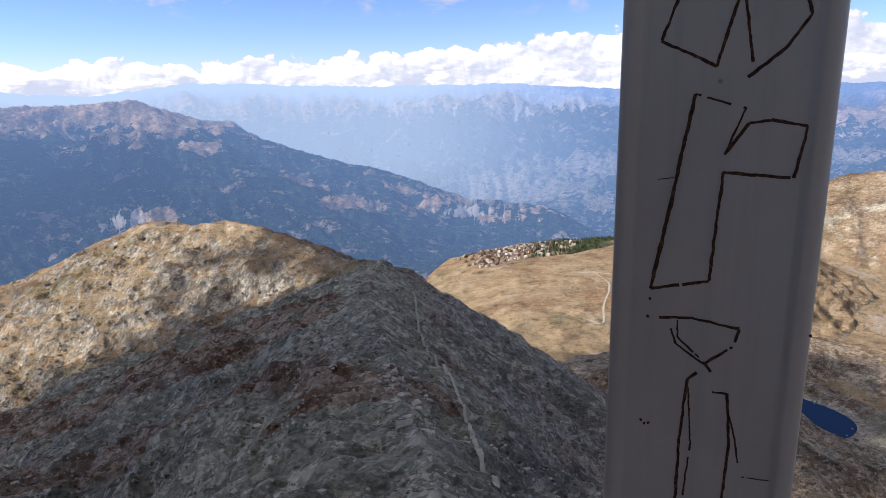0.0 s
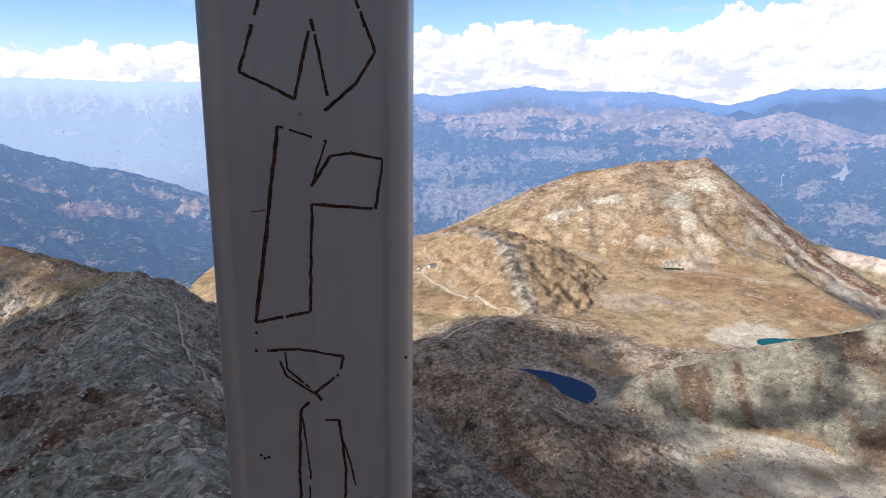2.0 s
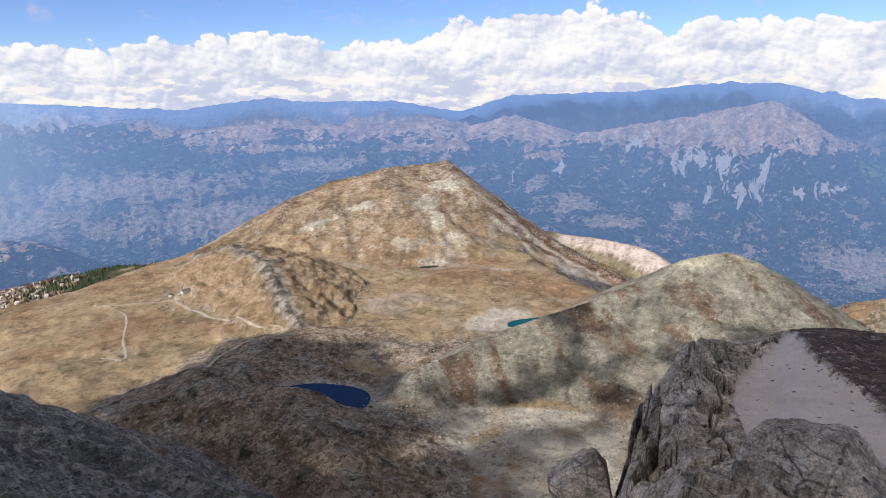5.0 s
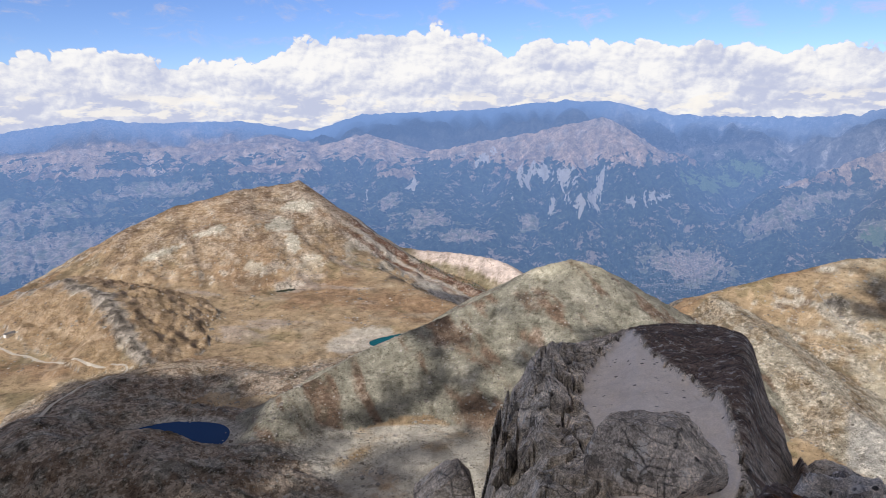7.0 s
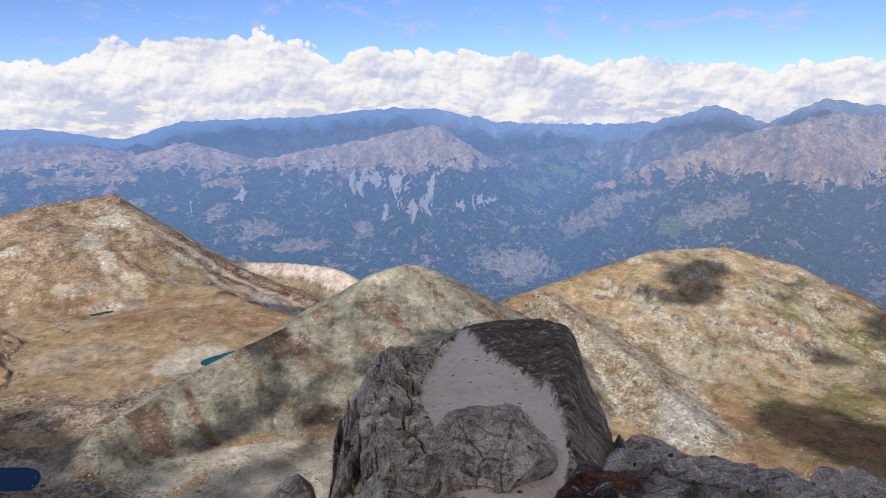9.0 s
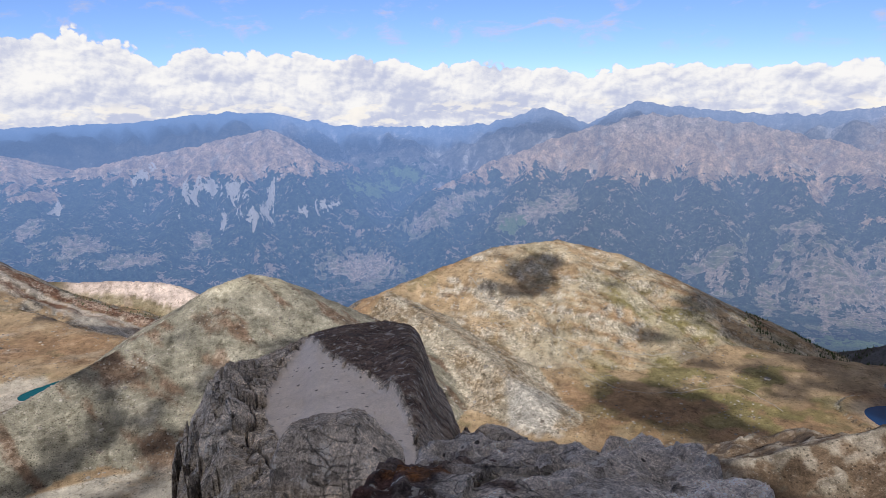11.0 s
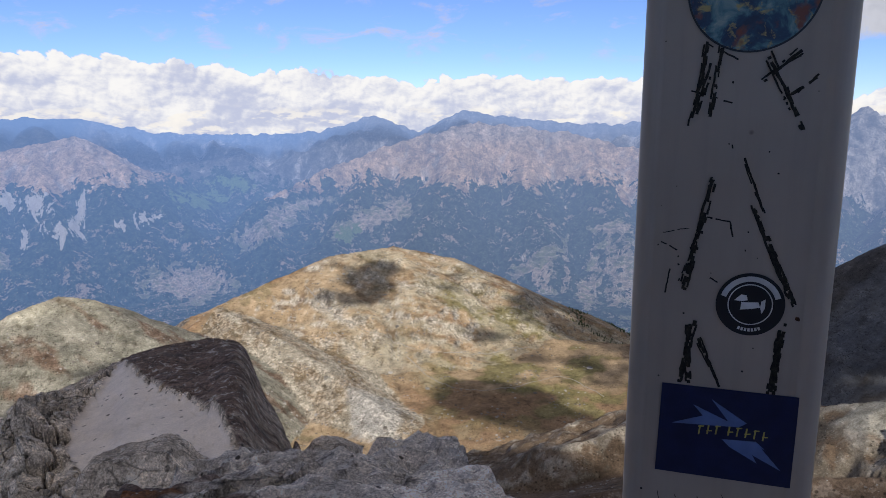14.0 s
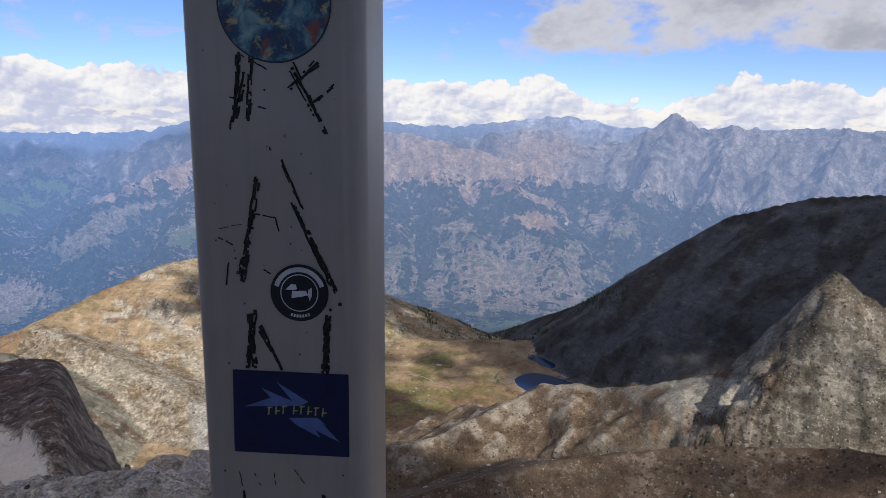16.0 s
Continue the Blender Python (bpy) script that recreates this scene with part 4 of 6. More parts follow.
    s = blend(s, (0.44, 0.40, 0.29), smooth(z, -262, -236) * smooth(n2, -0.3, 0.2) * 0.8)
    c = c + (s - c) * w[..., None]
    # knolls round the lake: dark heath over rock
    w = np.isin(form, [10, 11]) * smooth(-r, -1010, -960)
    s = blend(flat + np.array((0.265, 0.19, 0.135), np.float32), scree, smooth(n2 + 0.2 * hollow, 0.05, 0.3) * 0.8)
    s = blend(s, (0.075, 0.065, 0.045), smooth(n3 + 0.6 * bulge, 0.2, 0.42) * 0.85)
    c = c + (s - c) * w[..., None]
    # basin floor: pale gravel
    low = smooth(-(z - bearing_floor(az)), -16, -3) * (r < 780) * (r > 380) * smooth(az, 8, 20)
    c = blend(c, (0.46, 0.43, 0.37), low * smooth(n2 + 0.4, -0.1, 0.5) * 0.9)
    # white cliff, red east flank of the brown peak
    w = (form == 9) * 1.0
    c = blend(c, (0.17, 0.14, 0.085), w * 0.8)
    c = blend(c, (0.53, 0.44, 0.395), w * smooth(-near - 10 * n3, -36 - 26 * smooth(az, 50, 56), -26 - 26 * smooth(az, 50, 56)) * smooth(az, 48.0, 49.5))
    c = blend(c, (0.30, 0.23, 0.19), w * smooth(fbm(az * 40, r * 0.1, 14, 3, 131), 0.15, 0.4) * 0.5)
    w = np.isin(form, [20]) * 1.0
    crest = ridge(x, y, BROWN_EAST, 1.0, 1.0)[1]
    stripe = np.sin(crest / 9.0 + 2.0 * n4 + 1.0 * n2)
    w = smooth(-crest, -120, -80) * smooth(az, 39.0, 40.5) * (1 - smooth(az, 54, 57)) * smooth(-r, -2000, -1950)
    c = blend(c, (0.17, 0.085, 0.055), w * smooth(stripe, -0.1, 0.25) * 0.9)
    c = blend(c, (0.52, 0.46, 0.39), w * smooth(-stripe, 0.25, 0.55) * 0.9)
    c = blend(c, (0.50, 0.46, 0.40), smooth(-np.abs(az - 50.5 + 0.02 * (r - 1640)), -2.6, -1.6) * smooth(r, 1480, 1540) * smooth(-r, -1700, -1640) * smooth(n2, -0.4, 0.0) * 0.8)
    # bare rock: the spur under the meadow peak, the summit face and the crag of the brown one
    u, v = x * 0.2 - y * 0.98, x * 0.98 + y * 0.2
    strata = fbm(u + 0.5 * v, 0.28 * v, 34, 4, 111, False, 0.6)
    w = np.maximum((form == 14) * 1.0, smooth(-np.abs(az - 82), -9, -4) * (form == 13) * smooth(-r, -1160, -1080))
    c = blend(c, (0.25, 0.19, 0.12), w * 0.6)
    c = blend(c, (0.44, 0.39, 0.30), w * smooth(strata + 0.4 * n2, -0.12, 0.12) * 0.85)
    c = blend(c, (0.14, 0.115, 0.075), w * smooth(-strata + 0.5 * n3, 0.2, 0.4) * 0.6)
    d = np.hypot((az - 86.0) / 3.2, (r - 880) / 75)
    c = blend(c, (0.50, 0.48, 0.44), smooth(-(d + 0.9 * n2), -1.0, -0.6) * 0.85)
    # stony ribs across the meadow peak
    w = (form == 13) * smooth(az, 80, 86)
    ribs = fbm(0.35 * (x * 0.1 + y), x - 0.1 * y, 38, 4, 121, True, 0.55)
    c = blend(c, (0.42, 0.37, 0.27), w * smooth(ribs + 0.5 * n2, 0.45, 0.55) * 0.6)
    c = blend(c, (0.13, 0.11, 0.06), w * smooth(-ribs + 0.5 * n2, 0.10, 0.35) * 0.7)
    w = smooth(az, 34, 36) * (1 - smooth(az, 41, 42)) * smooth(r, 1480, 1560) * smooth(n4 + 0.15 * hollow + 0.6 * n2 + 0.4 * n3, 0.05, 0.25)
    c = blend(c, (0.52, 0.48, 0.41), w * 0.6)
    w = (form == 5) * smooth(near + 30 * n2, 16, 30)
    c = blend(c, (0.33, 0.225, 0.13), w * 0.8)
    w = (form == 5) * smooth(-near - 24 * n2, -20, -8)
    c = blend(c, (0.36, 0.32, 0.275), w * 0.8)
    c = blend(c, (0.09, 0.075, 0.06), w * smooth(n3 + 0.8 * bulge, 0.0, 0.3) * 0.85)
    # dark ridge: slate scree and heath, deep cloud shade partly put into the colour
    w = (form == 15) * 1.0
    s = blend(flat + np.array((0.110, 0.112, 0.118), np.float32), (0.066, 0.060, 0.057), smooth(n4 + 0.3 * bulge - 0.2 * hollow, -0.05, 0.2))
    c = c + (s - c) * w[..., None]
    # horn, bench and the rocky crest below it
    w = np.isin(form, [16, 17, 18]) * 1.0
    s = blend(flat + np.array((0.17, 0.12, 0.08), np.float32), (0.25, 0.225, 0.18), smooth(n2 + 3 * (steep - 0.14), 0.35, 0.6) * 0.6)
    s = blend(s, pale, smooth(n3 + 0.5 * n2, 0.42, 0.6) * 0.25)
    s = blend(s, dark, smooth(bulge + 0.4 * n3, 0.4, 0.7) * 0.6)
    s = blend(s, (0.40, 0.355, 0.29), (form == 18) * smooth(n3 + 0.6 * bulge + 0.3 * smooth(-near, -30, -5), 0.28, 0.5) * 0.7)
    s = blend(s, (0.15, 0.10, 0.07), (form == 17) * smooth(n4, -0.3, 0.2) * 0.7)
    s = blend(s, (0.16, 0.145, 0.115), (form == 16) * smooth(n2, -0.3, 0.1) * 0.8)
    s = blend(s, (0.30, 0.275, 0.24), (form == 16) * smooth(-near - 30 * n3, -26, -8) * smooth(-az, -135.5, -134.5) * 0.8)
    s = blend(s, (0.43, 0.405, 0.335), smooth(spot(az, EL(x, y, z), 128.5, -20.6, 6.0, 2.0) + 0.5 * n2 + 0.3 * n3, 0.25, 0.45) * 0.85)
    c = c + (s - c) * w[..., None]
    # the upper brown peak: grey crags and pale scree breaking through the turf
    el = EL(x, y, z)
    w = smooth(z, -385, -330) * smooth(az, 21, 26) * (1 - smooth(az, 42.5, 44)) * smooth(r, 1380, 1460)
    c = blend(c, (0.39, 0.27, 0.165), w * 0.6)
    c = blend(c, (0.19, 0.125, 0.08), w * smooth(n4 - 0.5 * n2 + 0.3 * bulge, 0.06, 0.2) * 0.75)
    crags = smooth(n2 + 0.5 * n4 + 0.4 * bulge + 0.8 * spot(az, el, 40.6, -11.4, 2.6, 2.6) + 0.6 * spot(az, el, 35.2, -12.0, 3.0, 1.6) + 0.4 * spot(az, el, 37.5, -8.6, 4.0, 1.2), 0.12, 0.24)
    c = blend(c, (0.33, 0.305, 0.25), w * crags * 0.9)
    c = blend(c, (0.10, 0.085, 0.065), w * crags * smooth(n3 + 0.6 * bulge + 0.5 * n2, 0.02, 0.14) * 0.85)
    for q in PALE_SCREE:
        c = blend(c, (0.56, 0.51, 0.405), w * smooth(spot(az, el, *q) + 0.5 * n2 + 0.4 * n3, 0.20, 0.30) * 0.95)
    for lake in LAKES:
        d = lake_distance(x, y, lake)
        rim = 0.9 if lake[1] < 1090 and lake[0] < 60 else 0.25
        c = blend(c, (0.42, 0.385, 0.34), smooth(-d, -1.5, -1.2) * rim)
    # wooded ground beyond the saddle
    w = (form == 8) * smooth(az, 6.5, 8.5) * smooth(n2 + 0.3, -0.1, 0.15)
    c = blend(c, (0.045, 0.06, 0.03), w * 0.9)
    return np.clip(c, 0.01, 0.9)


def stony(z, x, y, form):
    """0 on turf, 1 on rubble and rock."""
    steep, _ = slope_of(z, x, y)
    patch = fbm(x, y, 90, 4, 81)
    turf = np.isin(form, [0, 3, 4, 8, 13, 17, 19]) * (1 - smooth(8 * (steep - 0.08) + patch, 0.1, 0.5))
    r, az = np.hypot(x, y), np.degrees(np.arctan2(x, y))
    turf = turf * (1 - 0.75 * np.isin(form, [4, 6, 7, 19, 20]) * smooth(z, -380, -310) * smooth(az, 20, 27))
    turf = turf * (1 - 0.3 * (form == 13) * smooth(az, 78, 86) * smooth(r, 1050, 1150))
    return np.clip(1 - 0.85 * turf - 0.9 * (form == 9) - 0.55 * (form == 5) - 0.50 * np.isin(form, [12]) - 0.92 * (form == 15) - 0.5 * np.isin(form, [17, 18]) - 0.25 * (form == 16), 0, 1)


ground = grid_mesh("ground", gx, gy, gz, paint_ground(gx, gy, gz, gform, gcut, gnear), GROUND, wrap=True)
attr = ground.data.attributes.new("rocky", "FLOAT", "POINT")
attr.data.foreach_set("value", stony(gz, gx, gy, gform).astype(np.float32).ravel())
tagged(ground, "steep alpine slopes of ochre grass, scree and brown heath", "ground", kind="structure")

R_FAR = np.linspace(0, 1, 230)
AZ_FAR = np.concatenate([np.arange(-43, 149, 0.13), np.arange(152, 316, 4.0)])
bearing, dist = np.meshgrid(np.radians(AZ_FAR), R_FAR)
seam = SEAM(np.degrees(bearing) - 360 * (np.degrees(bearing) > 200)) - 60
dist = seam * (4880 / seam) ** dist
fx, fy = dist * np.sin(bearing), dist * np.cos(bearing)
fz, frough, fform, fnear = height(fx, fy)
fz, fcut = carve(fx, fy, fz, fnear, 5000.0, 13.0, 2)
fz = fine_relief(fx, fy, fz, frough, fnear, fform)
fz -= 6 * (1 - smooth(dist, seam + 60, seam + 90))


FORM_OF = {id(f[0]): i + 1 for i, f in enumerate(NEAR_FORMS + FAR_FORMS)}


def paint_far(x, y, z, cut, form):
    """What grows on the far slopes: the alps' colour, and where alps, fields, slides and green meadows lie (above 0)."""
    r = np.hypot(x, y)
    az = np.degrees(np.arctan2(x, y))
    el = np.degrees(np.arctan2(z, r))
    plain = -700 + 0.075 * np.maximum(r - 2900, 0)
    up = (z - plain) / 560
    n1, n2 = fbm(x, y, 520, 5, 151), fbm(x, y, 150, 6, 161, False, 0.62)
    fall = 0.22 * (cut - soften(soften(cut, 12, 1), 3, 0)) + 0.6 * fbm(x, y, 70, 4, 181, False, 0.6)
    blue = np.isin(form, [FORM_OF[id(f)] for f in (BLUE_MOUNTAIN, BLUE_SPUR_A, BLUE_SPUR_B, BLUE_SPUR_C)])
    skyline = form == FORM_OF[id(SKYLINE)]
    # the tree line
    tree = np.interp(az, [-40, 0, 12, 20, 48, 54, 62, 68, 72, 78, 84, 96, 106, 112, 118, 124, 150], [-3.0, -3.0, -2.8, -4.4, -4.7, -4.8, -5.2, -5.0, -3.8, -4.9, -5.5, -5.4, -5.1, -5.2, -5.0, -6.5, -6.5])
    alps = (el - tree) / 0.9
    alps = np.where(blue, (z - np.interp(az, [-40, -28, -20, -14, -8, 0, 8], [-165, -200, -225, -235, -280, -420, -560])) / 45, alps)
    for q in ((112.9, -8.2, 3.2, 0.9), (107.3, -5.9, 1.0, 1.2), (113.0, -6.4, 2.6, 0.5, -0.45), (78.5, -6.1, 1.6, 0.35, 0.25), (47.5, -5.7, 2.0, 0.5, 0.1), (26.0, -4.9, 6, 0.5), (38.0, -5.0, 5, 0.4)):
        alps = np.maximum(alps, 2.0 * spot(az, el, *q) - 0.5)
    for q in ((-13.5, -8.0, 3.0, 0.5, -0.45), (-9.5, -10.2, 3.2, 0.6, -0.2), (-20.5, -5.2, 2.5, 0.6, -0.2), (-5.0, -9.3, 2.0, 0.5, -0.3), (-2.2, -10.6, 2.6, 0.9), (4.5, -11.9, 3.6, 1.1), (-25.0, -10.8, 2.4, 1.2)):
        alps = np.where(blue, np.maximum(alps, 2.0 * spot(az, el, *q) - 0.5), alps)
    alps = alps + 1.7 * n1 + 0.9 * n2
    # fields and villages: the valley floor and the terraces
    fields = (-0.26 - up) / 0.20 + 0.9 * n2 + 0.3
    fields = np.where(blue, -2.0, fields)
    for q in ((110.5, -13.0, 10.5, 4.2), (101.3, -12.6, 3.2, 2.6), (118.7, -8.2, 3.0, 1.3, -0.1), (106.5, -8.9, 2.2, 0.7), (114.0, -10.5, 5.0, 1.2), (77.6, -8.6, 3.0, 1.7, 0.35), (86.6, -8.2, 4.4, 1.3, 0.42), (80.6, -7.0, 3.0, 0.6, 0.2),
              (71.5, -12.8, 4.6, 1.9), (50.0, -9.6, 2.6, 1.2), (53.6, -11.0, 3.4, 0.9), (46.6, -8.0, 1.6, 0.9, 0.4), (58.3, -9.7, 1.4, 1.0), (28.0, -6.4, 7.0, 0.8, 0.04), (14.0, -7.6, 13.0, 1.6), (40.5, -6.9, 2.4, 0.7), (20.0, -10.5, 14, 2.2), (5, -9.5, 9, 2.0)):
        fields = np.maximum(fields, 2.0 * spot(az, el, *q) - 0.6)
    for q in ((101.9, -13.0, 0.55, 2.6, -1.0), (114.5, -9.3, 1.2, 1.4), (104.0, -12.0, 0.8, 1.4, 0.8)):
        fields = np.minimum(fields, -1.4 * spot(az, el, *q))
    # white limestone slides under the broad summit, and pale cliffs
    slides = np.full(x.shape, -2.0)
    for q in ((57.9, -6.3, 0.7, 1.1, 0.9), (59.6, -5.7, 0.8, 0.9), (61.2, -6.0, 1.4, 0.9, -0.25), (62.8, -8.1, 1.5, 0.9), (64.2, -6.3, 0.5, 1.2, 1.2), (60.4, -8.6, 0.30, 1.2, 1.8), (68.6, -7.5, 0.9, 0.6),
              (66.4, -8.0, 0.8, 0.5), (-5.6, -2.2, 1.4, 0.9, -0.4), (-2.6, -2.3, 1.5, 0.5), (4.6, -2.9, 1.4, 0.9), (8.6, -2.4, 3.2, 0.8, -0.15), (31.0, -9.0, 0.9, 0.6), (48.2, -6.9, 0.8, 0.4, 0.6), (54.5, -4.6, 0.9, 0.5, 0.4), (0.5, -11.4, 2.6, 0.6), (-27.0, -10.6, 1.4, 0.9)):
        slides = np.maximum(slides, 1.7 * spot(az, el, *q) - 0.55)
    green = np.full(x.shape, -3.0)
    for q in ((72.6, -6.2, 2.8, 1.5), (75.2, -5.0, 2.4, 1.0), (84.6, -9.4, 2.2, 0.8, 0.4)):
        green = np.maximum(green, 2.0 * spot(az, el, *q) - 1.1)
    floor_ = 1 - np.hypot((az - 110.5) / 2.6, (r - 2240) / 110)
    green = np.maximum(green, 1.8 * floor_)
    # the alps: tawny turf, grey crests, bare rock on the jagged range, old snow on the highest
    c = np.zeros(x.shape + (3,), np.float32) + np.array((0.56, 0.385, 0.25), np.float32)
    c = blend(c, (0.30, 0.20, 0.145), smooth(n1 + 0.5 * n2, 0.0, 0.3) * 0.8)
    c = blend(c, (0.60, 0.50, 0.42), smooth(fall + 0.4 * n2, 0.05, 0.35) * 0.7)
    c = blend(c, (0.50, 0.42, 0.36), smooth(el, -2.6, -1.2) * smooth(az, 60, 66) * 0.6)
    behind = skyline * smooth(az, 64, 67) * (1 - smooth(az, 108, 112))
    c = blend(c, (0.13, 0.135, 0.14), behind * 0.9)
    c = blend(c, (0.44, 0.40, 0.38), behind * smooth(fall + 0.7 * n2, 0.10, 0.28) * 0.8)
    # skyline colour blackened between these bearings to stand in for cloud shade
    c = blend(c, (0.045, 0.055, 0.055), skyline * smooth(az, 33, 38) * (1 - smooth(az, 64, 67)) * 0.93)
    jag = smooth(az, 114, 118) * smooth(r, 3350, 3500)
    c = blend(c, (0.40, 0.36, 0.33), jag * 0.9)
    c = blend(c, (0.13, 0.12, 0.11), jag * smooth(-fall, 0.0, 0.2) * 0.85)
    c = blend(c, (0.56, 0.49, 0.43), jag * smooth(fall, 0.12, 0.4) * 0.7)
    c = blend(c, (0.46, 0.40, 0.34), jag * smooth(az, 127, 129) * (1 - smooth(az, 131, 133)) * smooth(el, -3.2, -1.8) * 0.8)
    snow = smooth(az, 109, 112) * (1 - smooth(az, 134, 136)) * smooth(n2 + 0.4 * fall, 0.02, 0.16) * smooth(el, -1.1, -0.2) * skyline
    snow = np.maximum(snow, smooth(az, 4, 7) * (1 - smooth(az, 33, 36)) * smooth(n2, 0.05, 0.2) * smooth(el, -2.2, -1.2) * skyline * 0.7)
    c = blend(c, (0.80, 0.79, 0.78), snow * 0.95)
    return np.clip(c, 0.01, 0.9), {"alps": alps, "fields": fields, "slides": slides, "green": green}


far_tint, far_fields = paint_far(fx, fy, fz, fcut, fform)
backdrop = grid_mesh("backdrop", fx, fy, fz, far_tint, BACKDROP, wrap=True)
for key, value in far_fields.items():
    attr = backdrop.data.attributes.new(key, "FLOAT", "POINT")
    attr.data.foreach_set("value", value.astype(np.float32).ravel())
tagged(backdrop, "distant forested mountain ranges beyond a wide valley in blue haze", "mountains", kind="structure")


def lie(az, r):
    """The ground's height at a bearing and distance."""
    x, y, _ = at(az, 0, r)
    i = int(np.argmin(np.abs(AZ_ALL - az)))
    col = np.hypot(gx[:, i], gy[:, i])
    return float(np.interp(r, col, gz[:, i]))


for i, lake in enumerate(LAKES):
    az, r, a_, b_, turn, level = lake
    cx, cy, _ = at(az, 0, r)
    bm = bmesh.new()
    t = radians(turn)
    ring = []
    for k in range(96):
        th = 2 * math.pi * k / 96
        w = 1.12 / (abs(math.cos(th)) ** 2.6 + abs(math.sin(th)) ** 2.6) ** (1 / 2.6) * (1 + 0.10 * math.sin(2 * th + 1) + 0.07 * math.sin(3 * th + az))
        u, v = a_ * w * math.cos(th), b_ * w * math.sin(th)
        ring.append(bm.verts.new((u * math.cos(t) - v * math.sin(t), u * math.sin(t) + v * math.cos(t), 0)))
    bm.faces.new(ring)
    me = bpy.data.meshes.new("water")
    bm.to_mesh(me)
    bm.free()
    teal = i == 1
    me.materials.append((LAKE_BLUE, LAKE_TEAL, LAKE_POND, LAKE_BLUE, LAKE_BLUE)[i])
    ob = new("water_%d" % (i + 1), me)
    ob.location = (cx, cy, level)
    tagged(ob, "turquoise alpine lake with a pale gravel shore" if teal else ("small dark green tarn with a pale rim" if i == 2 else "deep blue alpine lake in a heath hollow"), "lake", kind="structure")


# ---- things ----
def part(name, bm, material, parent=None, label=""):
    me = bpy.data.meshes.new(name)
    bm.to_mesh(me)
    bm.free()
    me.materials.append(material)
    ob = new(name, me)
    if parent:
        ob.parent = parent
    return tagged(ob, label) if label else ob


def bar(bm, x0, z0, x1, z1, y=-0.0006, deep=0.0008):
    """A thin upright plate facing -y."""
    lo = [bm.verts.new(c) for c in ((x0, y, z0), (x1, y, z0), (x1, y, z1), (x0, y, z1))]
    hi = [bm.verts.new((v.co.x, y + deep, v.co.z)) for v in lo]
    bm.faces.new(lo)
    for k in range(4):
        bm.faces.new((lo[k], hi[k], hi[(k + 1) % 4], lo[(k + 1) % 4]))


def shape(bm, pts, y=-0.0006, deep=0.0008):
    lo = [bm.verts.new((x, y, z)) for x, z in pts]
    hi = [bm.verts.new((x, y + deep, z)) for x, z in pts]
    bm.faces.new(lo)
    n = len(lo)
    for k in range(n):
        bm.faces.new((lo[k], hi[k], hi[(k + 1) % n], lo[(k + 1) % n]))


def stroke(pts, width, rng, gaps=0.12, y=-0.0007):
    """A drawn or scratched line along pts (millimetres), with a wandering width and a few breaks."""
    bm = bmesh.new()
    for (x0, z0), (x1, z1) in zip(pts, pts[1:]):
        n = max(2, int(math.hypot(x1 - x0, z1 - z0) / 2.2))
        dx, dz = (x1 - x0) / n, (z1 - z0) / n
        ln = math.hypot(dx, dz) or 1
        px, pz = -dz / ln, dx / ln
        last, w, s, off = None, width * 0.5, 0.0, False
        for k in range(n + 1):
            w = 0.6 * w + 0.4 * width * rng.uniform(0.3, 0.8)
            s = 0.7 * s + rng.uniform(-0.3, 0.3)
            off = rng.random() < (0.6 if off else gaps * 0.5)
            x, z = x0 + dx * k + px * s, z0 + dz * k + pz * s
            now = [((x + px * w) / 1000, (z + pz * w) / 1000), ((x - px * w) / 1000, (z - pz * w) / 1000)]
            if last and not off:
                shape(bm, [last[0], last[1], now[1], now[0]], y, 0.0009)
            last = now
    bmesh.ops.remove_doubles(bm, verts=bm.verts[:], dist=2e-6)
    return bm


def speck(x, z, r, rng):
    bm = bmesh.new()
    shape(bm, [((x + r * rng.uniform(0.6, 1.2) * math.cos(a)) / 1000, (z + r * rng.uniform(0.6, 1.2) * math.sin(a)) / 1000) for a in np.linspace(0, 2 * math.pi, 9)[:-1]])
    return bm


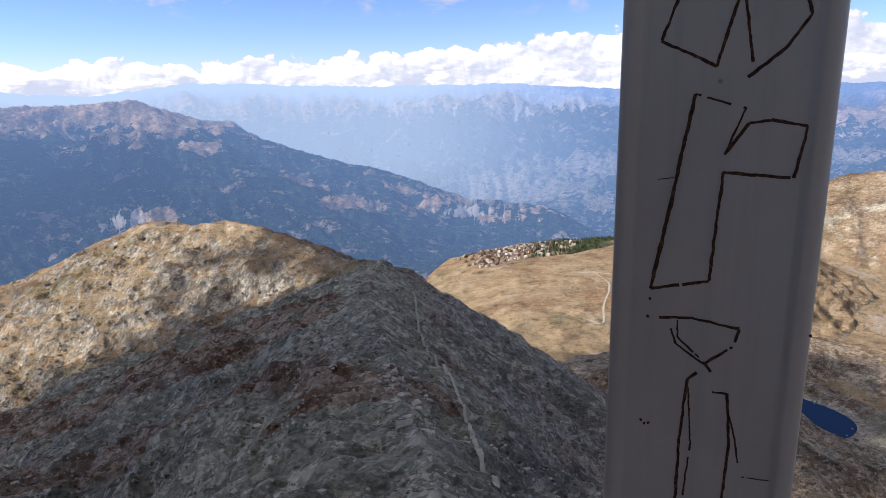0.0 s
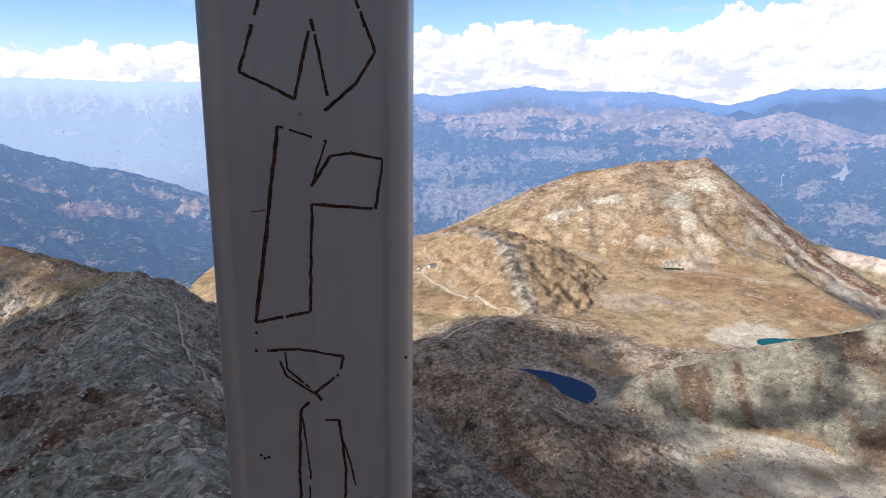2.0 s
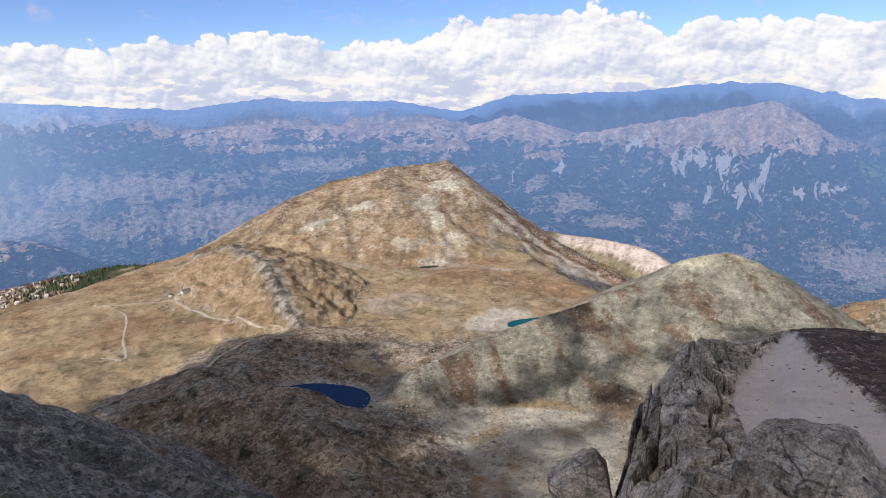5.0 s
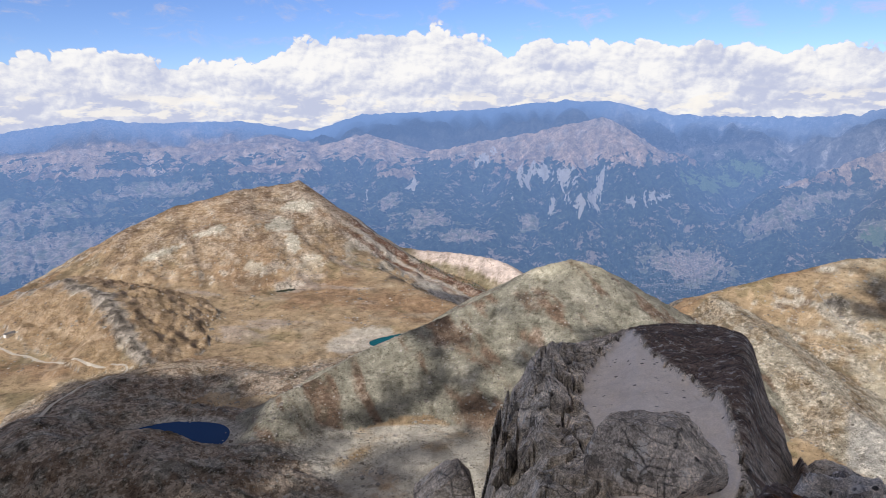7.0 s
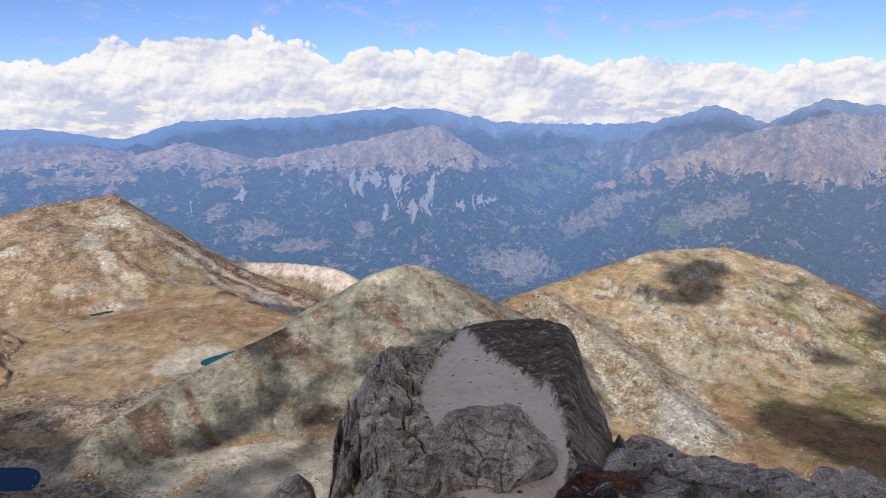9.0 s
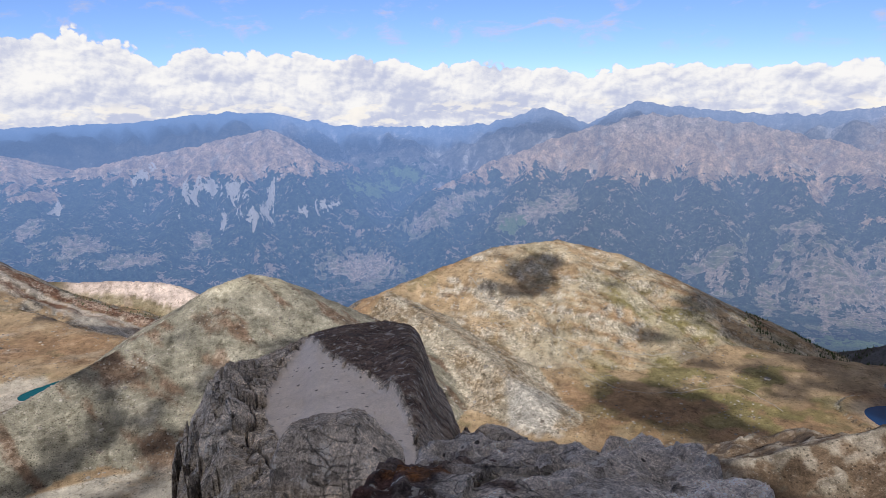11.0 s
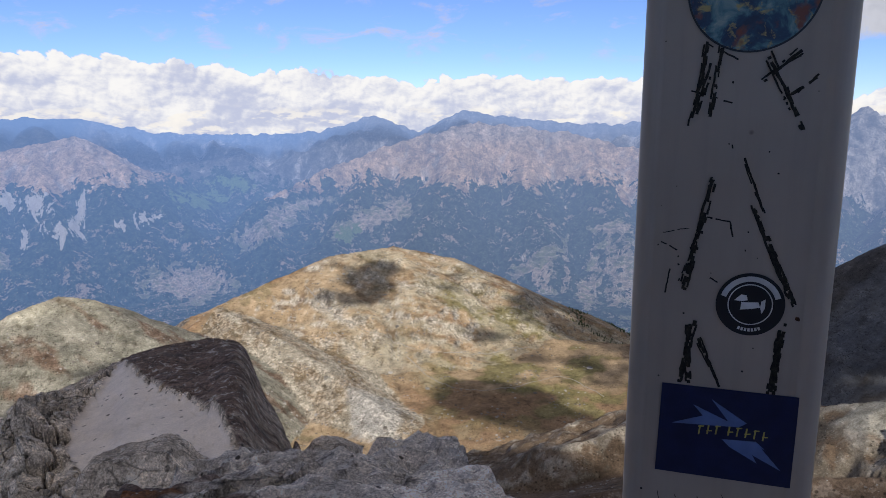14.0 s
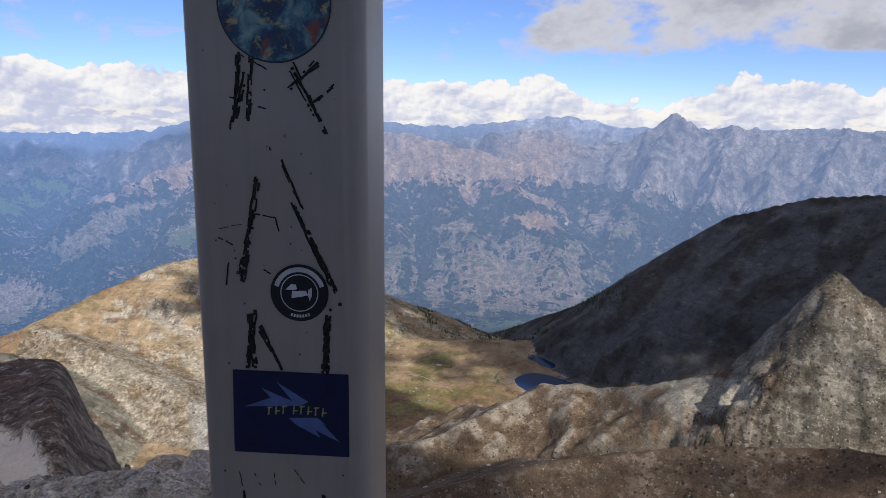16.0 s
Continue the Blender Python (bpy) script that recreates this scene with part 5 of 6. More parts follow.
def steel_post(m, low, high, hl, hr, deep, fl, fr):
    """A folded sheet-steel post: a flat front panel between two raised, rounded flanges; the panel looks along -y.
    hl, hr: how far it reaches to each side; fl, fr: how wide the flanges are."""
    base = new("steel_post")
    base.matrix_world = m
    lip = 0.0035
    prof = [(-hl + fl + 0.005, 0.0), (-hl + fl + 0.002, -0.0006), (-hl + fl - 0.001, -lip)]
    prof += [(-hl + 0.007 - 0.007 * math.sin(a), -lip + 0.007 - 0.007 * math.cos(a)) for a in np.linspace(0.25, math.pi / 2, 7)]
    prof += [(-hl, deep - 0.016)] + [(-hl + 0.016 - 0.016 * math.cos(a), deep - 0.016 + 0.016 * math.sin(a)) for a in np.linspace(0.2, math.pi / 2, 6)]
    rad = 0.8 * fr
    prof += [(hr - 0.016 + 0.016 * math.sin(a), deep - 0.016 + 0.016 * math.cos(a)) for a in np.linspace(0, math.pi / 2, 7)]
    prof += [(hr - rad + rad * math.cos(a), rad - lip - rad * math.sin(a)) for a in np.linspace(0, math.pi / 2 + 0.15, 12)]
    prof += [(hr - fr - 0.001, -0.0012), (hr - fr - 0.004, 0.0)]
    bm = bmesh.new()
    rings = [[bm.verts.new((x, y, z)) for x, y in prof] for z in np.linspace(low, high, 24)]
    n = len(prof)
    for a, b in zip(rings, rings[1:]):
        for k in range(n):
            bm.faces.new((a[k], b[k], b[(k + 1) % n], a[(k + 1) % n])).smooth = k < n - 1
    bm.faces.new(rings[0])
    bm.faces.new(rings[-1][::-1])
    bmesh.ops.recalc_face_normals(bm, faces=bm.faces[:])
    part("shaft", bm, POST, base)
    bm = bmesh.new()
    bmesh.ops.create_cube(bm, size=1, matrix=Matrix.Translation((0, deep / 2, low + 0.008)) @ Matrix.Diagonal((0.30, 0.28, 0.016, 1)))
    bmesh.ops.bevel(bm, geom=bm.edges[:], offset=0.003, segments=2, affect="EDGES")
    part("base_plate", bm, POST, base, "bolted steel base plate")
    return base


rng = random.Random(5)
post = steel_post(pose(0.201, 0.834, 0, 0, 0, -18.54), -1.66, 1.15, 0.082, 0.0745, 0.095, 0.012, 0.017)
tagged(post, "worn white steel post scratched with rusty angular letters", "post", "summit posts")
CUTS = [(3, [(-34, 74), (-37, 64), (-52, 20), (-11, 0), (3, 58), (15, -4)]), (3, [(11, -8), (34, 11), (50, 35), (36, 72)]),
        (4, [(-25, -20), (-36, -94), (-50, -179)]), (3, [(-50, -179), (-5, -169), (-1, -80), (49, -83), (55, -44), (30, -40), (15, -42), (-1, -66)]),
        (2, [(-25, -20), (12, -31), (-1, -66)]), (3, [(-42, -204), (-16, -202), (21, -208), (17, -224), (-3, -241), (2, -248)]),
        (2, [(-27, -205), (-26, -220), (-3, -241)]), (2, [(-32, -213), (-27, -226), (-2, -243)]), (3, [(-9, -250), (-16, -257), (-19, -311), (-19, -369), (-21, -405)]),
        (2, [(-15, -264), (-10, -315), (-13, -369)]), (2, [(2, -266), (16, -266)]), (3, [(16, -266), (21, -313), (19, -368), (18, -401)]),
        (2, [(17, -278), (24, -303), (29, -329)]), (0.8, [(-49, -87), (-37, -85)]), (0.8, [(33, -342), (59, -341)])]
for w, pts in CUTS:
    part("scratch", stroke(pts, w * 0.70, rng, 0.03 if w > 2 else 0.15), RUST, post)
for x, z in [(-50, -188), (-51, -204), (60, 32), (66, 34), (42, 54), (-75, 0), (67, -219), (62, -208), (73, -208), (-52, -301), (-49, -304), (-46, -303)]:
    part("rust_spot", speck(x, z, 1.4, rng), RUST, post)

post = steel_post(pose(1.132, -1.185, 0, 0, 0, -108.05), -1.66, 1.15, 0.089, 0.061, 0.12, 0.010, 0.017)
tagged(post, "worn white steel post with black marker strokes and stickers", "post", "summit posts")
STROKES = [(4, [(-44, 57), (-46, 29), (-52, -2)]), (4, [(-33, 52), (-38, 1)]), (2, [(-43, 55), (-21, 43)]), (2, [(-53, 21), (-23, 11)]), (4, [(-40, 41), (-48, 3)]),
           (4, [(22, 49), (-2, 27)]), (4, [(0, 45), (14, 19), (27, -9)]), (4, [(34, 29), (14, 15)]), (5, [(-33, -47), (-49, -137)]), (3, [(-37, -74), (-52, -130)]),
           (3, [(-11, -30), (5, -71)]), (5, [(-2, -69), (16, -111), (29, -139)]), (4, [(10, -90), (33, -143)]), (2, [(-40, -76), (-18, -80), (-15, -94)]),
           (2, [(-69, -98), (-56, -104)]), (2, [(-59, -111), (-64, -140)]), (2, [(-34, -123), (-24, -129)])]
STROKES_LOW = [(6, [(-39, -162), (-48, -216)]), (5, [(-45, -166), (-41, -216)]), (4, [(-36, -177), (-17, -217)]), (7, [(26, -163), (21, -217)]), (5, [(23, -172), (23, -215)]),
               (4, [(-57, -336), (-52, -371)]), (3, [(-61, -351), (-57, -376)]), (4, [(18, -338), (21, -365)]), (2, [(-21, -20), (-20, -26)]), (1, [(-68, -90), (-48, -86)]),
               (1, [(-60, -317), (-58, -331)]), (1, [(-46, -318), (-41, -330)]), (1, [(-28, -317), (-27, -329)]), (1, [(-9, -313), (0, -327)])]
for w, pts in STROKES + STROKES_LOW:
    bm = stroke(pts, w * 0.5, rng, 0.22)
    if w > 2:
        for k in range(2):
            side = (k * 2 - 1) * w * 0.32
            extra = stroke([(x + side + rng.uniform(-0.6, 0.6), z + rng.uniform(-4, 4)) for x, z in pts], w * 0.3, rng, 0.4, -0.0009)
            me = bpy.data.meshes.new("tmp")
            extra.to_mesh(me)
            extra.free()
            bm.from_mesh(me)
            bpy.data.meshes.remove(me)
    part("marker_stroke", bm, MARKER, post)
for k in range(34):
    part("paint_chip", speck(rng.uniform(-78, 40), rng.uniform(-340, 70), rng.uniform(0.4, 1.1), rng), MARKER, post)
part("rust_spot", speck(36, -155, 2.2, rng), RUST, post)
POST_2 = post.matrix_world.copy()


def disc(x, z, r, y, deep=0.0005, seg=64):
    bm = bmesh.new()
    shape(bm, [(x + r * math.cos(a), z + r * math.sin(a)) for a in np.linspace(0, 2 * math.pi, seg + 1)[:-1]], y, deep)
    return bm


def ring(x, z, r0, r1, y, seg=64):
    bm = bmesh.new()
    a = np.linspace(0, 2 * math.pi, seg + 1)[:-1]
    inner = [bm.verts.new((x + r0 * math.cos(t), y, z + r0 * math.sin(t))) for t in a]
    outer = [bm.verts.new((x + r1 * math.cos(t), y, z + r1 * math.sin(t))) for t in a]
    for k in range(seg):
        bm.faces.new((inner[k], inner[(k + 1) % seg], outer[(k + 1) % seg], outer[k]))
    return bm


def arc_marks(x, z, r, a0, a1, n, size, y):
    """Plain bars on an arc, where small print runs round a badge."""
    bm = bmesh.new()
    for k in range(n):
        a = radians(a0 + (a1 - a0) * k / (n - 1))
        c, s = math.cos(a), math.sin(a)
        w, h = size * 0.33, size * 0.5
        shape(bm, [(x + (r + dh) * c - dw * s, z + (r + dh) * s + dw * c) for dw, dh in ((-w, -h), (w, -h), (w, h), (-w, h))], y, 0.0002)
    return bm


sticker = new("round_sticker")
sticker.matrix_world = POST_2
part("backing", disc(-0.013, 0.095, 0.047, -0.0011), INK, sticker)
part("picture", disc(-0.013, 0.095, 0.0455, -0.0016), PLANET, sticker, "dark blue print with teal and russet patches")
tagged(sticker, "round sticker printed with blue, teal and russet patches", "sticker", "post stickers")

sticker = new("round_sticker")
sticker.matrix_world = POST_2
part("backing", disc(0.001, -0.1455, 0.0255, -0.0012), INK, sticker)
part("rim", ring(0.001, -0.1455, 0.0158, 0.0167, -0.0016), CHALK, sticker, "thin white ring")
part("lettering", arc_marks(0.001, -0.1455, 0.0208, 160, 20, 22, 0.0042, -0.0016), CHALK, sticker, "white bars of small print")
part("small_print", arc_marks(0.001, -0.1455, 0.0208, 250, 292, 7, 0.0026, -0.0016), CHALK, sticker)
bm = bmesh.new()
shape(bm, [(0.001 + x / 1000, -0.1455 + z / 1000) for x, z in ((-12, 3), (-7, 8), (-3, 7.5), (-2, 3.5), (-6, 2.5))], -0.0016, 0.0003)
shape(bm, [(0.001 + x / 1000, -0.1455 + z / 1000) for x, z in ((-6.5, 1.5), (6, 2.2), (7.5, -2), (1, -3.4), (-7, -4.5))], -0.0016, 0.0003)
shape(bm, [(0.001 + x / 1000, -0.1455 + z / 1000) for x, z in ((8, 3), (11, 5), (11, -2), (9, -7), (7.5, -2))], -0.0016, 0.0003)
part("emblem", bm, CHALK, sticker, "plain white emblem shapes")
tagged(sticker, "round black sticker with white ring and emblem", "sticker", "post stickers")

sticker = new("rectangular_sticker")
sticker.matrix_world = POST_2
bm = bmesh.new()
shape(bm, [(-0.0615, -0.2175), (0.0432, -0.2195), (0.0425, -0.2985), (-0.0635, -0.2965)], -0.0012, 0.0006)
part("backing", bm, NAVY, sticker)
for pts in ([(-52, -252), (-28, -243), (-36, -234), (-8, -246), (-22, -228), (6, -246), (0, -250)], [(-12, -262), (14, -261), (22, -268), (18, -266), (34, -284), (12, -273), (16, -280), (-6, -268)]):
    bm = bmesh.new()
    shape(bm, [(x / 1000, z / 1000) for x, z in pts], -0.0016, 0.0003)
    part("flash", bm, STEEL_BLUE, sticker, "pale blue jagged flash")
bm = bmesh.new()
for k in range(8):
    x = -0.031 + k * 0.0066 + (0.003 if k > 2 else 0)
    z = -0.254 - 0.00012 * (k - 3.5) ** 2
    shape(bm, [(x, z - 0.004), (x + 0.0012, z - 0.004), (x + 0.0021, z + 0.004), (x + 0.0009, z + 0.004)], -0.002, 0.0003)
    shape(bm, [(x, z + 0.0025 - 0.004 * (k % 2)), (x + 0.0044, z + 0.003 - 0.004 * (k % 2)), (x + 0.0044, z + 0.004 - 0.004 * (k % 2)), (x, z + 0.0035 - 0.004 * (k % 2))], -0.00205, 0.0003)
part("lettering", bm, YELLOW, sticker, "yellow lettering bars")
tagged(sticker, "navy rectangular sticker with blue flashes and yellow lettering", "sticker", "post stickers")


# ---- summit rocks ----
def cells(x, y, size, seed):
    """Broken blocks: a random number for each, and how far it is to the joint."""
    u, v = x / size, y / size
    ix, iy = np.floor(u).astype(np.int64), np.floor(v).astype(np.int64)
    f1, f2, who = np.full(x.shape, 9.0), np.full(x.shape, 9.0), np.zeros(x.shape)
    for dx in (-1, 0, 1):
        for dy in (-1, 0, 1):
            jx = ix + dx + 0.5 + 0.42 * np.cos(lattice(ix + dx, iy + dy, seed))
            jy = iy + dy + 0.5 + 0.42 * np.sin(lattice(ix + dx, iy + dy, seed + 1))
            d = np.hypot(u - jx, v - jy)
            closer = d < f1
            f2 = np.where(closer, f1, np.minimum(f2, d))
            who = np.where(closer, lattice(ix + dx, iy + dy, seed + 2) / 6.2832, who)
            f1 = np.minimum(f1, d)
    return who, (f2 - f1) * size


def rock_tint(x, y, z, base, dark, pale, seed):
    n1, n2 = fbm(x + z, y - z, 5.0, 4, seed), fbm(x, y + z, 1.1, 4, seed + 9)
    c = np.zeros(x.shape + (3,), np.float32) + np.array(base, np.float32)
    c = blend(c, dark, smooth(n1, 0.1, 0.35) * 0.8)
    return blend(c, pale, smooth(n2, 0.15, 0.4) * 0.7)


az_in = np.concatenate([np.arange(-40, 56, 1.0), np.arange(56, 112, 0.22), np.arange(112, 320, 2.0)])
rr = 0.5 * np.exp(np.concatenate([[-5.0, -2.0, -1.0, -0.5], np.arange(0, 1.4, 0.03), np.arange(1.4, 2.7, 0.008), np.arange(2.7, math.log(52 / 0.5), 0.04)]))
bearing, dist = np.meshgrid(np.radians(az_in), rr)
sx, sy = dist * np.sin(bearing) + 0.65, dist * np.cos(bearing) - 0.70
edge = np.interp(np.degrees(bearing), [40, 60, 65, 71, 76.3, 80, 87.6, 92.7, 95.8, 98.3, 102, 110, 120], [2.6, 2.8, 3.4, 4.4, 6.0, 5.0, 4.7, 6.0, 4.8, 3.8, 3.1, 2.7, 2.6])
sz = -1.64 - 0.42 * np.clip(dist - 2.4, 0, None)
sz = np.where(dist > edge, -1.64 - 0.42 * np.clip(edge - 2.4, 0, None) - 1.35 * (dist - edge), sz)
sz = np.maximum(sz, -4.0 - 0.92 * dist)
sz = sz + (fbm(sx, sy, 1.3, 5, 201, True) * 0.16 + fbm(sx, sy, 0.35, 3, 211, True) * 0.09 + cells(sx + 0.2 * sy, sy, 0.5, 215)[0] * 0.12) * smooth(dist, 2.2, 4.0)
st = rock_tint(sx, sy, sz, (0.84, 0.76, 0.68), (0.60, 0.53, 0.46), (0.92, 0.87, 0.80), 221)
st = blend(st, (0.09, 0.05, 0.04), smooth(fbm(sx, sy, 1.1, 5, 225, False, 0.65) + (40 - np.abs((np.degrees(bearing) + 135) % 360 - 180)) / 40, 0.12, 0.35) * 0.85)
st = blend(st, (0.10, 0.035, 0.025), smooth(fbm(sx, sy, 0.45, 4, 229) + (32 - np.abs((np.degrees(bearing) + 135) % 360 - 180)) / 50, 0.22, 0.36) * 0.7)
st = blend(st, (0.25, 0.10, 0.03), smooth(fbm(sx, sy, 0.6, 3, 231), 0.40, 0.5) * 0.8)
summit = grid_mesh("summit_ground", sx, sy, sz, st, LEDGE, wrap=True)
tagged(summit, "broken grey summit rock with red brown lichen", "ground", kind="structure")


def plan(az, r):
    x, y, _ = at(az, 0, r)
    return x, y


def inside_depth(x, y, poly):
    """Distance to the outline, positive inside."""
    d, inside = np.full(x.shape, 1e5, np.float32), np.zeros(x.shape, bool)
    for (x0, y0), (x1, y1) in zip(poly, poly[1:] + poly[:1]):
        dx, dy = x1 - x0, y1 - y0
        t = np.clip(((x - x0) * dx + (y - y0) * dy) / (dx * dx + dy * dy), 0, 1)
        d = np.minimum(d, np.hypot(x - x0 - t * dx, y - y0 - t * dy))
        cross = ((y0 > y) != (y1 > y)) & (x < (x1 - x0) * (y - y0) / (y1 - y0 + 1e-9) + x0)
        inside ^= cross
    return np.where(inside, d, -d)


OUTLINE = [plan(*p) for p in ((55.4, 13), (55.7, 18), (56.0, 23), (57.2, 27), (58.9, 33), (59.8, 38.5), (61.5, 42.5), (64, 45), (67, 46.5), (71, 47.5), (75.2, 47), (76.8, 44), (78.0, 40), (80.0, 35), (82, 26), (85, 13))]
u0, v0 = plan(70, 31)
ca, sa = math.cos(radians(70)), math.sin(radians(70))
obear, odist = np.meshgrid(np.radians(np.arange(48, 88, 0.10)), 13 * np.exp(np.arange(0, math.log(53 / 13), 0.0052)))
ox, oy = odist * np.sin(obear), odist * np.cos(obear)
oaz = np.degrees(obear)
wx, wy = fbm(ox, oy, 5, 4, 301, False, 0.6) * 1.2, fbm(ox, oy, 5, 4, 311, False, 0.6) * 1.2
tile, joint = cells(ox * 0.75 + oy * 0.45, oy - 0.3 * ox, 2.3, 343)
chips, nick = cells(ox + 0.4 * oy + 0.5 * wx, oy - 0.2 * ox, 0.9, 347)
calm = 1 - 0.85 * smooth(oaz, 71, 76)
depth = inside_depth(ox + calm * (wx + 0.9 * (tile - 0.5)), oy + calm * wy, OUTLINE) + calm * 0.8 * (chips - 0.5)
lateral = (ox * ca - oy * sa) - (u0 * ca - v0 * sa)
face = -8.9 - 0.107 * odist - 0.030 * np.clip(np.abs(lateral - 0.3), 0, 12) ** 2
left = smooth(-oaz, -64.5, -60.5)
oz = face - 4.5 * np.clip(-depth, 0, None) - (0.45 + 0.75 * left) * np.clip(1.9 - depth, 0, 1.9) + np.clip(depth, 0, 5) * 0.10
# the skyline of the block: bearing, angle
TOP = [(55.7, -26.0), (56.1, -25.1), (57.2, -23.9), (58.7, -22.0), (59.2, -20.5), (60.6, -19.5), (63.1, -19.4), (66, -18.4), (67.9, -17.7), (70.3, -17.3), (74, -17.1), (76.1, -17.5), (77, -18.6), (77.5, -20.3), (78.2, -22), (79.5, -23.9), (80.3, -25.9), (81.2, -27.5)]
bear = oaz[0]


def raise_to_skyline(z):
    lift = np.interp(bear, [p for p, q in TOP], [math.tan(radians(q)) for p, q in TOP]) - (z / odist).max(0)
    lift = soften(np.repeat(lift[None], 2, 0), 4, 1)[0] * smooth(bear, 55.2, 56.2) * (1 - smooth(bear, 80.4, 81.4))
    return z + lift * odist * smooth(odist, 15, 32)


oel = np.degrees(np.arctan2(raise_to_skyline(oz), odist)) + 0.22 * fbm(ox, oy, 3.5, 4, 351, False, 0.6)
# the bare slab and the heath beside it, by bearing and angle of fall
SLAB = [(67.0, -18.1), (68.7, -19.2), (70.6, -20.5), (72.6, -21.3), (73.6, -22.0), (75.0, -22.8), (76.1, -24.9), (76.9, -26.9), (76.5, -31), (67, -31), (65.5, -27), (64.8, -25.1), (63.6, -23.6), (63.9, -21.8), (65.1, -20.1), (66, -19.4)]
HEATH = [(66.6, -17.8), (68.7, -19.1), (70.6, -20.4), (72.6, -21.2), (73.8, -21.9), (75.2, -22.7), (76.3, -24.9), (77.1, -26.9), (78, -30), (86, -30), (82, -22), (79, -15), (70, -15)]
patchy = oaz + 0.22 * fbm(ox, oy, 2.5, 4, 355, False, 0.6)
slab = smooth(inside_depth(patchy, oel, SLAB), -0.30, 0.25)
heath = smooth(inside_depth(patchy, oel, HEATH), 0.0, 0.35)
rugged = (1 - 0.94 * slab) * (1 - 0.88 * heath)
oz = oz + rugged * ((tile - 0.5) * (0.35 + 1.1 * left) + (chips - 0.5) * (0.14 + 0.3 * left) + fbm(ox, oy, 1.1, 4, 331, True) * 0.20)
oz = oz - rugged * (0.5 * smooth(-joint, -0.16, 0.0) + 0.18 * smooth(-nick, -0.07, 0.0)) + fbm(ox, oy, 4.0, 3, 337) * 0.25 - 0.25 * slab
oz = raise_to_skyline(oz)
ot = rock_tint(ox, oy, oz, (0.54, 0.46, 0.375), (0.33, 0.275, 0.22), (0.68, 0.60, 0.51), 371)
ot = blend(ot, (0.40, 0.345, 0.285), left * 0.5)
ot = blend(ot, (0.06, 0.055, 0.05), rugged * smooth(-joint, -0.10, -0.02) * 0.7)
ot = blend(ot, (0.69, 0.60, 0.52), slab * 0.92)
ot = blend(ot, (0.11, 0.066, 0.048), heath * 0.92 * (1 - 0.35 * smooth(fbm(ox + 0.8 * oz, oy - 0.7 * oz, 0.9, 4, 381, False, 0.65) + 0.35 * smooth(oaz, 75, 78), 0.18, 0.36)))
cellmean = lambda v: 0.25 * (v[1:, 1:] + v[:-1, 1:] + v[1:, :-1] + v[:-1, :-1])
is_heath = cellmean(heath) > 0.5
is_slab = (cellmean(slab) > 0.5) & ~is_heath
outcrop = new("rock_outcrop")
for name, keep, label in (("rock_face", ~is_heath & ~is_slab, "fractured grey rock with dark joints"), ("slab", is_slab, "smooth pale slab dotted with dark lichen"), ("heath_cap", is_heath, "dark brown heath and moss")):
    piece = grid_mesh(name, ox, oy, oz, ot, ROCK, smooth_shade=name != "rock_face", keep=keep)
    attr = piece.data.attributes.new("bare", "FLOAT", "POINT")
    attr.data.foreach_set("value", np.full(len(piece.data.vertices), 1.0 if name == "slab" else 0.0, np.float32))
    piece.parent = outcrop
    tagged(piece, label)
tagged(outcrop, "grey rock outcrop with a bare pale slab and dark lichen", "rock")


def boulder(name, centre, size, seed, cuts=14, detail=5, colours=((0.50, 0.425, 0.35), (0.28, 0.23, 0.185), (0.62, 0.545, 0.46))):
    """An angular block: a ball cut by random planes, then chipped."""
    bm = bmesh.new()
    bmesh.ops.create_icosphere(bm, subdivisions=detail, radius=1)
    rg = np.random.RandomState(seed)
    co = np.array([v.co for v in bm.verts])
    for k in range(cuts):
        n = rg.normal(size=3)
        n /= np.linalg.norm(n)
        h = rg.uniform(0.55, 0.85)
        over = np.clip(co @ n - h, 0, None)
        co -= over[:, None] * n
    x, y, z = co.T
    p = 1 + 0.07 * fbm(x * 2 + z, y * 2 - z, 1.0, 4, seed, True) + 0.03 * fbm(x + 3 * z, y, 0.2, 3, seed + 5, True)
    co = co * p[:, None] * np.array(size)
    for v, c in zip(bm.verts, co):
        v.co = c
    me = bpy.data.meshes.new(name)
    bm.to_mesh(me)
    bm.free()
    a = me.color_attributes.new("tint", "FLOAT_COLOR", "POINT")
    t = rock_tint(co[:, 0], co[:, 1], co[:, 2], *colours, seed)
    a.data.foreach_set("color", np.concatenate([t, np.ones((len(t), 1))], 1).astype(np.float32).ravel())
    me.materials.append(ROCK)
    ob = new(name, me)
    ob.location = centre
    return ob


b = boulder("boulder", (*plan(70.2, 19.6), -10.55), (1.75, 1.9, 2.0), 11, 12)
b.rotation_euler = (radians(8), radians(-10), radians(25))
tagged(b, "angular grey boulder with dark lichen, set on the outcrop", "rock", "summit boulders")
b = boulder("boulder", (*plan(52.4, 24.0), -14.6), (1.25, 1.5, 1.7), 12, 12)
tagged(b, "cracked grey boulder leaning beside the outcrop", "rock", "summit boulders")
b = boulder("boulder", (*plan(63.5, 19.5), -12.2), (0.9, 1.1, 1.0), 13, 12)
tagged(b, "small dark boulder wedged against the outcrop", "rock", "summit boulders")
b = boulder("boulder", (*plan(83.0, 44.0), -23.2), (3.8, 3.0, 2.2), 15, 12)
tagged(b, "blocky grey rock below the outcrop edge", "rock", "summit boulders")


